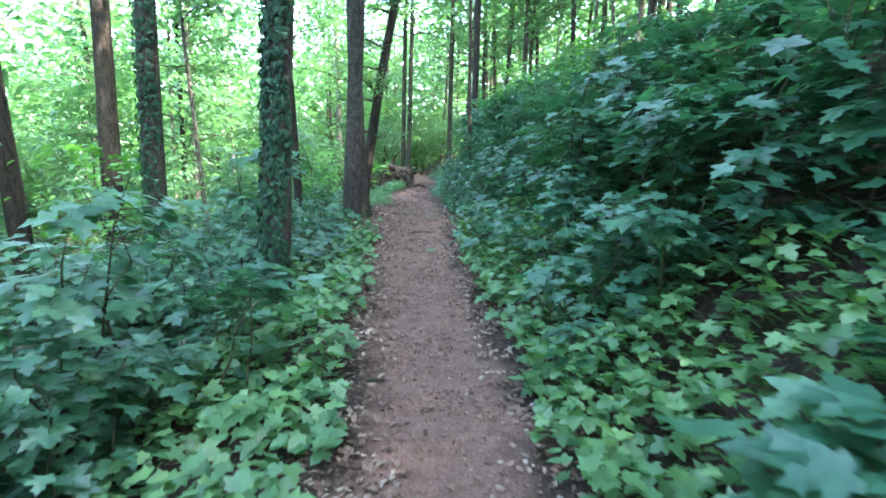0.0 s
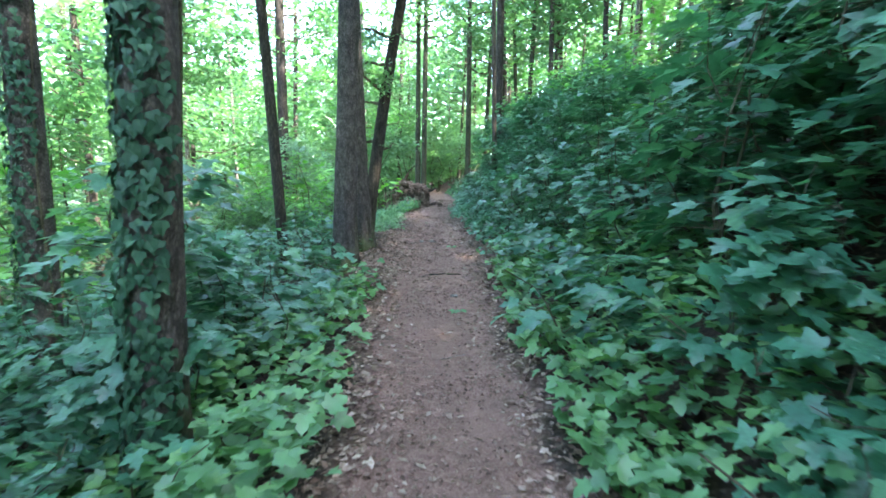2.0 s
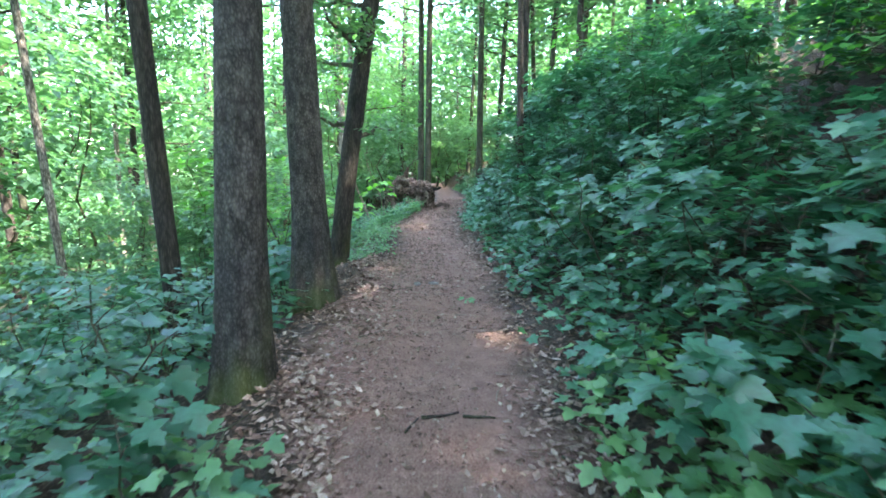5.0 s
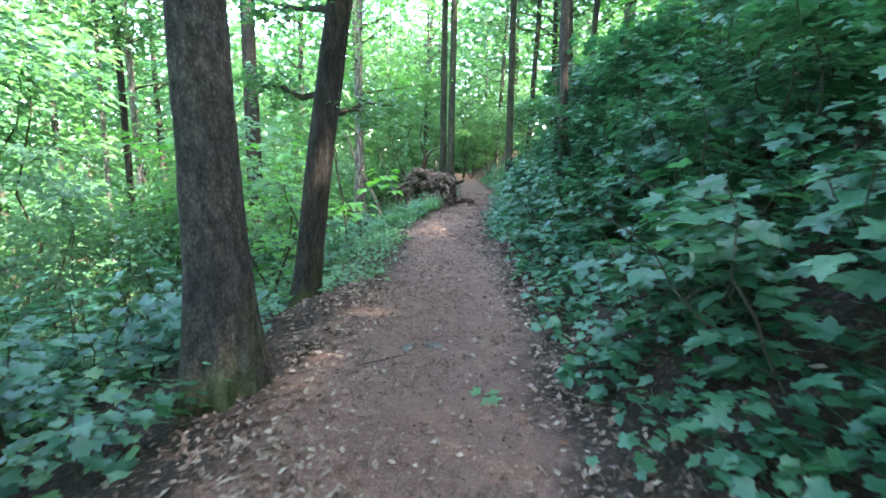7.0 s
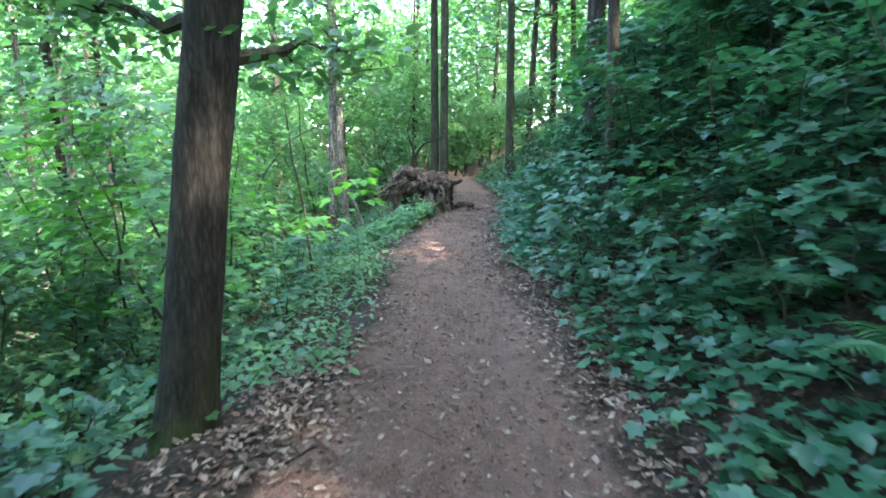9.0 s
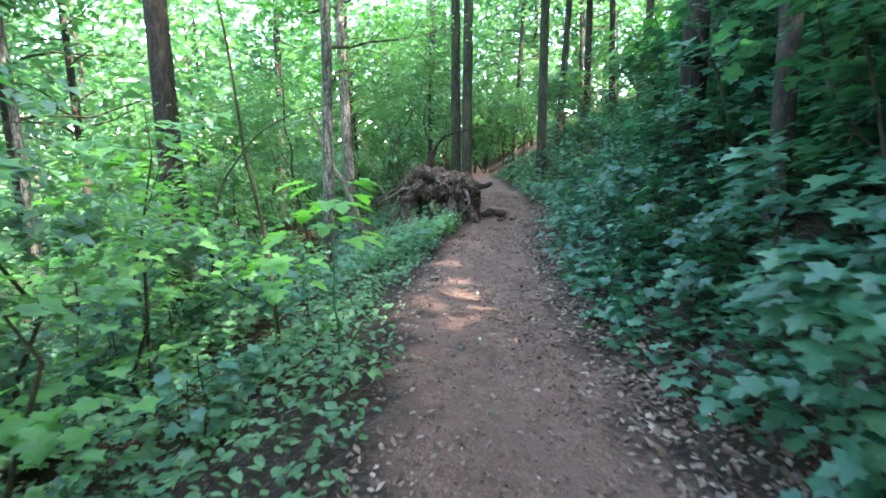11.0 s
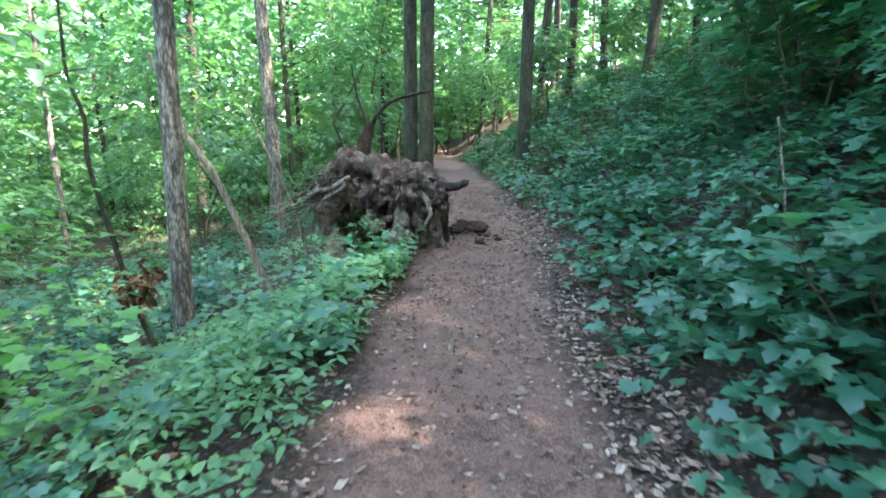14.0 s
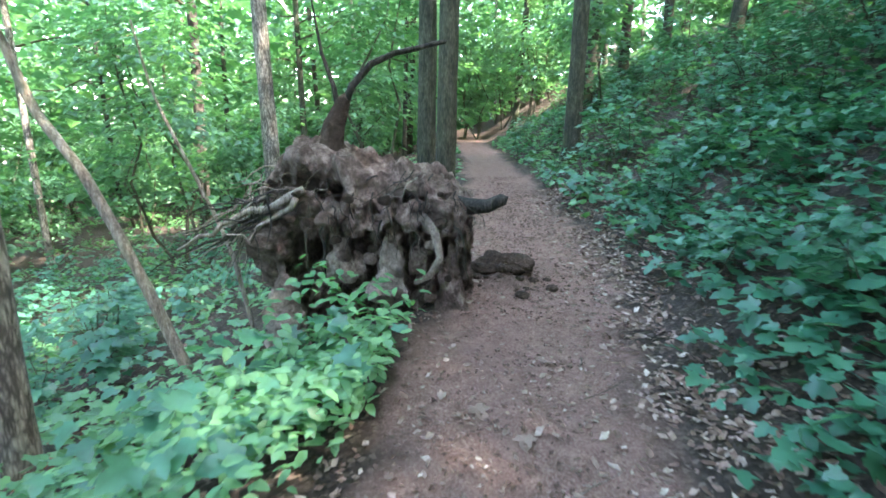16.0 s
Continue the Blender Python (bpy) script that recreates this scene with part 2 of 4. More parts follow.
def shoulder(y):
    """How far the level verge widens round the foot of the trees at the path's edge."""
    return np.exp(-((np.asarray(y, float) - 13.2) / 2.9) ** 4)


def land(x, y):
    x, y = np.asarray(x, float), np.asarray(y, float)
    d = x - line(y)
    base = -0.02 * soft(10 - y, 1.5)
    left = -0.44 * soft(-d - 0.92 - 0.62 * shoulder(y), 0.14) + 0.26 * soft(-d - 7, 1.5)
    right = 0.70 * soft(d - 0.95, 0.14) - 0.35 * soft(d - 7, 2.0)
    side = left + right
    side = np.where(side < 0, 7 * np.tanh(side / 7), 12 * np.tanh(side / 12))
    off = np.clip((np.abs(d) - 0.6) / 0.8, 0, 1)
    rough = value_noise(x * 0.7, y * 0.7, 1) * 0.22 * off + value_noise(x * 2.3, y * 2.3, 2) * (0.02 + 0.07 * off)
    rough += value_noise(x * 7, y * 7, 3) * (0.012 + 0.02 * off)
    rough = rough + 0.09 * np.exp(-((x - 0.34) / 0.28) ** 2 - ((y - 28.35) / 0.4) ** 2) * (1 + 2 * value_noise(x * 9, y * 9, 8))
    dish = -0.03 * np.exp(-(d / 0.4) ** 2)
    return base + side + rough + dish


def place(x, y, sink=0.0):
    return Vector((x, y, float(land(x, y)) - sink))


def spaced(stops):
    out = []
    for (a, b, n) in stops:
        out.extend(np.linspace(a, b, n, endpoint=False))
    return np.array(out + [stops[-1][1]])


def build_ground():
    xs = spaced([(-400, -60, 14), (-60, -15, 24), (-15, -4, 40), (-4, -1.4, 32), (-1.4, 1.8, 56), (1.8, 4.5, 32), (4.5, 15, 34), (15, 60, 24), (60, 400, 14)])
    ys = spaced([(-300, -30, 12), (-30, -4, 26), (-4, 1, 25), (1, 33, 240), (33, 50, 50), (50, 90, 60), (90, 600, 20)])
    X, Y = np.meshgrid(xs, ys)
    Z = land(X, Y)
    n, k = X.shape
    idx = np.arange(n * k).reshape(n, k)
    faces = np.stack([idx[:-1, :-1], idx[:-1, 1:], idx[1:, 1:], idx[1:, :-1]], -1).reshape(-1, 4)
    me = mesh_from("ground", np.stack([X, Y, Z], -1).reshape(-1, 3), faces, GROUND, True)
    d = np.abs(X - line(Y)) + value_noise(X * 3, Y * 3, 5) * 0.35 + value_noise(X * 11, Y * 11, 6) * 0.2
    d = d - 0.34 * shoulder(Y) * (X < line(Y)) + 0.75 - half(Y)
    att = me.attributes.new("trodden", "FLOAT", "POINT")
    att.data.foreach_set("value", (np.clip((0.82 - d) / 0.28, 0, 1) * (1 - np.exp(-((X - 0.34) / 0.26) ** 2 - ((Y - 28.35) / 0.36) ** 2))).astype(np.float32).ravel())
    return tagged(part("ground", me), "reddish brown trodden earth path along a leaf-littered forest slope", "ground", kind="structure")


ground = build_ground()


# ---- leaves ----
def leaf_fan(outline, fold=0.25, droop=0.25):
    """A leaf as a fan round its middle: stalk at the origin, tip towards +y, a little folded and drooping."""
    o = np.array(outline, float)
    pts = np.vstack([[0, 0.42], o])
    z = fold * np.abs(pts[:, 0]) - droop * pts[:, 1] ** 2
    v = np.column_stack([pts, z])
    n = len(o)
    f = np.array([(0, 1 + i, 1 + (i + 1) % n) for i in range(n)])
    return v, f


def both(half):
    """A whole outline from its one half, which runs from the stalk to the tip."""
    return half + [(-x, y) for x, y in half[-2:0:-1]]


MAPLE = leaf_fan(both([(0, 0.06), (0.18, -0.05), (0.44, 0.04), (0.36, 0.18), (0.66, 0.52), (0.27, 0.53), (0.30, 0.78), (0, 1.06)]), 0.2, 0.25)
MAPLE_FINE = leaf_fan(both([(0, 0.06), (0.16, -0.05), (0.44, 0.02), (0.36, 0.17), (0.50, 0.27), (0.68, 0.52), (0.46, 0.53), (0.26, 0.52), (0.26, 0.71), (0.34, 0.80), (0.16, 0.86), (0, 1.08)]), 0.14, 0.22)
LOBED = leaf_fan([(0, 0.06), (0.30, -0.02), (0.52, 0.20), (0.40, 0.36), (0.58, 0.64), (0.22, 0.68), (0, 1.0), (-0.22, 0.68), (-0.58, 0.64), (-0.40, 0.36), (-0.52, 0.20), (-0.30, -0.02)], 0.18, 0.22)
OVAL = leaf_fan([(0, 0), (0.28, 0.28), (0.24, 0.66), (0, 1.0), (-0.24, 0.66), (-0.28, 0.28)])
BLADE = (np.array([(0, 0, 0), (0.30, 0.45, 0.10), (0, 1, -0.2), (-0.30, 0.45, 0.10)]), np.array([(0, 1, 2), (0, 2, 3)]))
DRY = leaf_fan([(0, 0), (0.20, 0.22), (0.30, 0.30), (0.24, 0.60), (0.05, 1.05), (-0.10, 0.78), (-0.30, 0.62), (-0.16, 0.30)], 0.22, -0.10)


def leaves(shape, at, up, ahead, size):
    """Many leaves in one array: at, up and ahead are rows of vectors, size a row of lengths."""
    v, f = shape
    up = up / np.linalg.norm(up, axis=1, keepdims=True)
    x = np.cross(ahead, up)
    x /= np.linalg.norm(x, axis=1, keepdims=True) + 1e-9
    y = np.cross(up, x)
    R = np.stack([x, y, up], -1)
    verts = np.einsum("nij,kj->nki", R, v) * size[:, None, None] + at[:, None, :]
    faces = f[None] + (np.arange(len(at)) * len(v))[:, None, None]
    return verts.reshape(-1, 3), faces.reshape(-1, f.shape[1])


def join(pieces):
    vs, fs, n = [], [], 0
    for v, f in pieces:
        vs.append(v)
        fs.append(f + n)
        n += len(v)
    return np.vstack(vs), np.vstack(fs)


def tube(points, radii, sides=6, knots=0.0):
    """A tapered limb along points."""
    pts = np.array(points, float)
    r = np.array(radii, float)
    way = np.gradient(pts, axis=0)
    way /= np.linalg.norm(way, axis=1, keepdims=True) + 1e-9
    ref = np.array([0.31, 0.95, 0.0]) if abs(way[0][2]) > 0.6 else np.array([0, 0, 1.0])
    a = np.cross(way, ref)
    a /= np.linalg.norm(a, axis=1, keepdims=True) + 1e-9
    b = np.cross(way, a)
    ang = np.arange(sides) / sides * 2 * np.pi
    rr = r[:, None] * (1 + knots * rng.uniform(-1, 1, (len(pts), sides)))
    v = pts[:, None, :] + rr[..., None] * (np.cos(ang)[None, :, None] * a[:, None, :] + np.sin(ang)[None, :, None] * b[:, None, :])
    n = len(pts)
    idx = np.arange(n * sides).reshape(n, sides)
    nxt = np.roll(idx, -1, axis=1)
    f = np.stack([idx[:-1], nxt[:-1], nxt[1:], idx[1:]], -1).reshape(-1, 4)
    v = np.vstack([v.reshape(-1, 3), pts[-1] + way[-1] * r[-1], pts[0] - way[0] * r[0] * 0.3])
    top = len(v) - 2
    caps = [(idx[-1, i], idx[-1, (i + 1) % sides], top, top) for i in range(sides)]
    caps += [(idx[0, (i + 1) % sides], idx[0, i], top + 1, top + 1) for i in range(sides)]
    tri = np.vstack([f[:, [0, 1, 2]], f[:, [0, 2, 3]], np.array(caps)[:, :3]])
    return v, tri


def wander(start, end, n, sway, seed=None):
    """A line from start to end that wanders sideways."""
    start, end = np.array(start, float), np.array(end, float)
    t = np.linspace(0, 1, n)
    kick = np.cumsum(rng.normal(0, 1, (n, 3)), axis=0)
    kick = kick - kick[0]
    kick -= t[:, None] * kick[-1]
    return start + t[:, None] * (end - start) + kick * sway / np.sqrt(n)


# ---- trees ----
def trunk_mesh(name, r, height, lean=(0, 0), bend=(0, 0), flare=0.5, mat=BARK_GREY, sides=28, steps=44, ridges=0.05, roots=5, taper=0.45, seed=1):
    """A trunk from the ground up: root flare, ridged bark, slight swellings; lean is metres of drift at the top, bend a bow halfway."""
    g = np.random.default_rng(seed)
    t = np.linspace(0, 1, steps) ** 1.7
    z = -0.35 + t * (height + 0.35)
    ang = np.arange(sides) / sides * 2 * np.pi
    ph = g.uniform(0, 6.28)
    T, A = np.meshgrid(t, ang, indexing="ij")
    Zz = -0.35 + T * (height + 0.35)
    base = r * (1 - taper * np.clip(Zz / height, 0, 1))
    fl = flare * np.exp(-np.clip(Zz + 0.1, 0, None) / (0.28 + 0.25 * (flare > 0.6))) * (0.45 + 0.55 * np.cos(A * roots + ph + np.sin(A * 2)) ** 2)
    rid = ridges * (value_noise(A * sides / 5.0, Zz * 3.0, seed) + 0.6 * value_noise(A * sides / 2.2, Zz * 7, seed + 3))
    swell = 0.10 * value_noise(A * 0.9 + 7, Zz * 0.8, seed + 9)
    R = base * (1 + fl + rid + swell)
    s = np.clip(Zz / height, 0, 1)
    X = R * np.cos(A) + lean[0] * s + bend[0] * np.sin(s * np.pi)
    Y = R * np.sin(A) + lean[1] * s + bend[1] * np.sin(s * np.pi)
    v = np.stack([X, Y, Zz], -1).reshape(-1, 3)
    idx = np.arange(steps * sides).reshape(steps, sides)
    nxt = np.roll(idx, -1, axis=1)
    f = np.stack([idx[:-1], nxt[:-1], nxt[1:], idx[1:]], -1).reshape(-1, 4)
    return mesh_from(name, v, f, mat, True)


def axis_at(height, lean, bend, z):
    s = np.clip(z / height, 0, 1)
    return np.array([lean[0] * s + bend[0] * np.sin(s * np.pi), lean[1] * s + bend[1] * np.sin(s * np.pi), z])


def spray_cloud(n, centre, spread, size, g, lift=0.85):
    """Leaves that lie in loose, nearly level sprays round a centre."""
    at = centre + g.normal(0, 1, (n, 3)) * spread
    up = np.column_stack([g.normal(0, 0.35, n), g.normal(0, 0.35, n), np.full(n, lift)])
    a = g.uniform(0, 6.28, n)
    ahead = np.column_stack([np.cos(a), np.sin(a), g.normal(-0.15, 0.2, n)])
    return at, up, ahead, g.uniform(0.65, 1.25, n) * size


def crown_meshes(name, height, low, reach, limbs, per_limb, size, shape=BLADE, mat=LEAF_TREE, seed=1, lean=(0, 0), bend=(0, 0), thick=0.05, flat=0.16, twigs=True):
    """Limbs from the trunk with leaves in sprays along them: returns the mesh of the limbs and that of the leaves."""
    g = np.random.default_rng(seed)
    wood, foliage = [], []
    for i in range(limbs):
        z = low + (height - low) * (i + g.uniform(0, 1)) / limbs
        a = g.uniform(0, 6.28)
        k = (z - low) / (height - low)
        long = reach * (1.0 - 0.55 * k) * g.uniform(0.6, 1.15)
        root = axis_at(height, lean, bend, z)
        tip = root + np.array([np.cos(a) * long, np.sin(a) * long, long * g.uniform(0.05, 0.45)])
        pts = wander(root, tip, 6, 0.12 * long)
        wood.append(tube(pts, np.linspace(thick * (1 - 0.5 * k), 0.006, 6), 5))
        m = int(per_limb * long / reach)
        for _ in range(4):
            s = g.uniform(0.35, 1.05)
            c = root + (tip - root) * s + g.normal(0, 0.18 * long, 3) * (1, 1, 0.35)
            mid = root + (tip - root) * s * 0.9
            if twigs:
                wood.append(tube(wander(mid, c, 3, 0.04), np.linspace(0.014, 0.003, 3), 3))
            foliage.append(leaves(shape, *spray_cloud(max(m // 4, 3), c, np.array([0.2 * long, 0.2 * long, flat * 0.6 * long]), size, g)))
    return mesh_from(name + "_limbs", *join(wood), STEM), mesh_from(name + "_leaves", *join(foliage), mat, True)


def tree(name, label, x, y, r, height, lean=(0, 0), bend=(0, 0), mat=BARK_GREY, flare=0.5, seed=1, crown=None, sides=28, ridges=0.05, taper=0.45, category="tree", steps=44, leafage=LEAF_TREE, shape=BLADE):
    thing = new(name)
    thing.location = place(x, y)
    part("trunk", trunk_mesh("trunk", r, height, lean, bend, flare, mat, sides, steps, ridges, seed=seed, taper=taper), thing)
    if crown:
        low, reach, limbs, per, size = crown
        w, l = crown_meshes(name, height, low, reach, limbs, per, size, shape, leafage, seed, lean, bend, thick=min(0.06, r * 0.35), twigs=limbs < 20)
        part("branchwork", w, thing)
        part("crown", l, thing)
    return tagged(thing, label, category)


# the trees that the walk passes
def ivy_leaves(r, height, lean, n, seed, side=(0.0, 6.28), base=0.0):
    g = np.random.default_rng(seed)
    z = g.uniform(base, height, n)
    a = g.uniform(side[0], side[1], n) + 0.25 * np.sin(z * 4)
    out = np.column_stack([np.cos(a), np.sin(a), np.zeros(n)])
    s = z / 14.0
    at = out * (r * (1.02 - 0.35 * s) + g.uniform(0.0, 0.04, n))[:, None] + np.column_stack([lean[0] * s, lean[1] * s, z])
    up = out + np.column_stack([g.normal(0, 0.3, n), g.normal(0, 0.3, n), g.uniform(0.1, 0.7, n)])
    ahead = np.column_stack([g.normal(0, 0.35, n), g.normal(0, 0.35, n), np.full(n, -1.0)])
    return leaves(IVY, at, up, ahead, g.uniform(0.045, 0.095, n))


IVY = leaf_fan([(0, 0.02), (0.36, 0.05), (0.42, 0.35), (0.22, 0.55), (0, 1.0), (-0.22, 0.55), (-0.42, 0.35), (-0.36, 0.05)], 0.2, 0.2)


def ivy_tree(x, y, r, height, lean, seed, n, label):
    t = tree("ivy_clad_tree", label, x, y, r, height, lean, mat=BARK_GREY, flare=0.3, seed=seed, crown=(8.0, 3.4, 14, 260, 0.24))
    part("ivy", mesh_from("ivy", *ivy_leaves(r, 7.0, lean, n, seed, (1.9, 5.6)), LEAF_IVY), t, "dark glossy climbing ivy")
    g = np.random.default_rng(seed)
    for i in range(3):
        a = g.uniform(0, 6.28)
        pts = [np.array([np.cos(a + 0.3 * np.sin(z * 1.3 + i)) * r * 1.04 * (1 - 0.03 * z), np.sin(a + 0.3 * np.sin(z * 1.3 + i)) * r * 1.04 * (1 - 0.03 * z), z]) + np.array([lean[0], lean[1], 0]) * z / height for z in np.linspace(-0.1, 6.5, 20)]
        part("ivy_stem", mesh_from("ivy_stem", *tube(pts, np.linspace(0.018, 0.006, 20), 5), STEM), t)
    return t


ivy_tree(-1.56, 6.0, 0.160, 14.0, (0.5, 0.2), 11, 3000, "grey trunk wrapped in dark ivy beside the path")
ivy_tree(-4.08, 8.6, 0.175, 15.0, (0.1, 0.2), 12, 1500, "pale grey trunk partly clad in ivy on the slope")
CROWN = (8.5, 3.6, 16, 260, 0.25)
tree("tree", "bare dark trunk standing below the path", -6.7, 12.2, 0.22, 17.0, (0.2, 0), mat=BARK_BROWN, seed=13, crown=CROWN)
tree("tree", "dark trunk at the foot of the slope", -7.4, 10.5, 0.20, 14.0, (-0.9, 0), mat=BARK_DARK, seed=14, crown=CROWN)
tree("tree", "straight grey-barked trunk at the path's edge", -1.30, 11.15, 0.165, 15.0, (0.55, 0.2), mat=BARK_GREY, seed=15, flare=0.65, crown=CROWN, sides=40, ridges=0.09)
tree("tree", "stout grey-brown trunk with a mossy flared foot beside the path", -1.35, 13.65, 0.200, 16.0, (-0.2, 0.2), (-0.10, 0.1), mat=BARK_GREY, seed=16, flare=0.95, crown=CROWN, sides=48, ridges=0.11, steps=64)
tree("tree", "dark trunk leaning over the path's edge", -1.53, 16.05, 0.155, 13.0, (3.0, 0.6), (-0.42, 0), mat=BARK_DARK, seed=17, flare=0.5, crown=(1.6, 1.25, 19, 330, 0.105), shape=OVAL, sides=36, ridges=0.07)
tree("tree", "slender dark trunk tilting downhill", -2.75, 13.2, 0.11, 13.0, (-0.75, 0.2), mat=BARK_DARK, seed=18, crown=(6.0, 2.6, 12, 200, 0.2))
tree("tree", "slim trunk rising from the leafy bank", 2.15, 20.4, 0.08, 12.0, (-0.2, 0.2), mat=BARK_BROWN, seed=19, crown=(8.0, 2.4, 12, 200, 0.2))
tree("tree", "dark trunk among low saplings on the slope", -6.5, 27.2, 0.27, 16.0, (0.1, 0), mat=BARK_DARK, seed=20, crown=CROWN)
tree("tree", "thick dark trunk standing on the bank", 2.60, 23.3, 0.16, 16.0, (0.1, 0.1), mat=BARK_DARK, seed=21, crown=CROWN)
# its crown takes the leaf colour that was brightened to look sunlit
tree("tree", "thin trunk with pale sunlit flaking bark", -3.10, 26.75, 0.115, 13.0, (0.25, 0.1), (0.08, 0), mat=BARK_PALE, seed=22, flare=0.35, crown=(3.7, 2.6, 18, 460, 0.115), shape=OVAL, leafage=LEAF_SUN_TINTED, ridges=0.09)
tree("tree", "pale smooth trunk behind the root plate", -5.05, 37.8, 0.22, 17.0, (-0.3, 0), mat=BARK_PALE, seed=23, crown=CROWN)
tree("tree", "mossy upright trunk behind the root plate", -0.62, 32.3, 0.15, 17.0, (0.15, 0.3), mat=BARK_MOSSY, seed=24, crown=CROWN)
tree("tree", "mossy upright trunk behind the root plate", -0.30, 31.8, 0.155, 17.0, (0.3, 0.3), mat=BARK_MOSSY, seed=25, crown=CROWN)
tree("tree", "mossy trunk beside the far bend of the path", 2.35, 35.4, 0.18, 16.0, (0.1, 0), mat=BARK_MOSSY, seed=26, crown=CROWN)


# ---- saplings and shrubs ----
def sapling_meshes(name, h, reach, n, size, shape, mat, seed, arch=0.2):
    """A young maple: one or two stems, side shoots, and big leaves that face up and outwards in tiers."""
    g = np.random.default_rng(seed)
    wood, foliage = [], []
    for k in range(2 + seed % 2):
        top = np.array([g.normal(0, reach * 0.45), g.normal(0, reach * 0.45), h * g.uniform(0.75, 1.0)])
        pts = wander((g.normal(0, 0.05), g.normal(0, 0.05), -0.12), top, 7, 0.12 * h)
        wood.append(tube(pts, np.linspace(0.006 + 0.006 * h, 0.004, 7), 4))
        shoots = max(int(4.4 * h if h < 2.9 else 3.2 * h), 4)
        for i in range(shoots):
            s = g.uniform(0.25, 1.0)
            at = np.array([np.interp(s, np.linspace(0, 1, 7), pts[:, j]) for j in range(3)])
            a = g.uniform(0, 6.28)
            long = reach * g.uniform(0.35, 1.0) * (1.1 - 0.5 * s)
            tip = at + np.array([np.cos(a) * long, np.sin(a) * long, long * g.uniform(-0.1, 0.5)])
            sp = wander(at, tip, 4, 0.08 * long)
            wood.append(tube(sp, np.linspace(0.006, 0.002, 4), 3))
            m = max(int(n / ((2 + seed % 2) * shoots)), 2)
            u = g.uniform(0.25, 1.08, m)
            c = at + (tip - at) * u[:, None] + g.normal(0, 1, (m, 3)) * (0.16 * reach, 0.16 * reach, 0.07)
            out = c - np.array([0, 0, c[:, 2].mean()])
            out[:, 2] = 0
            out /= np.linalg.norm(out, axis=1, keepdims=True) + 0.05
            up = out * arch + np.column_stack([g.normal(0, 0.17, m), g.normal(0, 0.17, m), np.full(m, 1.0)])
            ahead = out + np.column_stack([g.normal(0, 0.7, m), g.normal(0, 0.7, m), g.normal(-0.3, 0.2, m)])
            foliage.append(leaves(shape, c, up, ahead, g.uniform(0.55, 1.15, m) * size))
    return mesh_from(name + "_stem", *join(wood), STEM), mesh_from(name + "_leaves", *join(foliage), mat, True)


def sapling_thing(name, label, category, group, *shape):
    w, l = sapling_meshes(name, *shape)
    thing = new(name)
    part("stem", w, thing)
    part("foliage", l, thing)
    return tagged(thing, label, category, group)


TALL = [sapling_thing("maple_sapling", "tall maple sapling with broad dull green leaves", "sapling", "tall maple saplings", h, 0.75, n, 0.205, MAPLE_FINE, LEAF_MAPLE, s)
        for h, n, s in ((2.3, 210, 31), (1.9, 190, 32), (2.7, 230, 33))]
FAR_TALL = [sapling_thing("maple_sapling", "tall maple sapling with broad dull green leaves", "sapling", "tall maple saplings", h, 0.8, n, 0.155, LOBED, LEAF_MAPLE, s)
            for h, n, s in ((2.3, 330, 34), (2.0, 300, 35))]
# lit-looking maples: the sunlight is in the leaf colour
SUN_TINTED = [sapling_thing("young_maple_tree", "slender young maple with sunlight put into its leaf colour", "tree", "bright young maples", h, 1.3, n, 0.15, LOBED, LEAF_SUN_TINTED, s)
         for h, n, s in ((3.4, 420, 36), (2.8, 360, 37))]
LOW = [sapling_thing("maple_shrub", "knee-high young maple with broad green leaves", "shrub", "young maples", h, 0.5, n, 0.160, MAPLE_FINE, LEAF_MAPLE, s)
       for h, n, s in ((0.8, 70, 41), (1.1, 85, 42), (0.6, 60, 43), (0.95, 75, 44))]
FAR_LOW = [sapling_thing("maple_shrub", "knee-high young maple with broad green leaves", "shrub", "young maples", h, 0.55, n, 0.13, LOBED, LEAF_MAPLE, s)
           for h, n, s in ((0.9, 95, 45), (1.2, 110, 46), (0.6, 80, 47))]
BEECH = [sapling_thing("understory_tree", "slender young beech with layered light green sprays", "tree", "young woodland trees", h, r, n, 0.24, BLADE, LEAF_TREE, s)
         for h, r, n, s in ((4.5, 1.7, 1000, 51), (6.5, 2.3, 1500, 52), (3.0, 1.5, 700, 53))]
FOREST = [tree("woodland_tree", "tall straight woodland or added shade tree with a leafy crown", 0, 0, r, 18.0, (l, 0.2), mat=mat, seed=s, sides=12, steps=24, crown=(low, 4.2, 24, 75, 0.42))
          for r, l, mat, s, low in ((0.13, 0.3, BARK_DARK, 61, 5.0), (0.19, -0.2, BARK_BROWN, 62, 6.0), (0.10, 0.7, BARK_PALE, 63, 4.5), (0.15, -0.8, BARK_MOSSY, 64, 5.5))]
for o in FOREST:
    tagged(o, group="woodland trees")


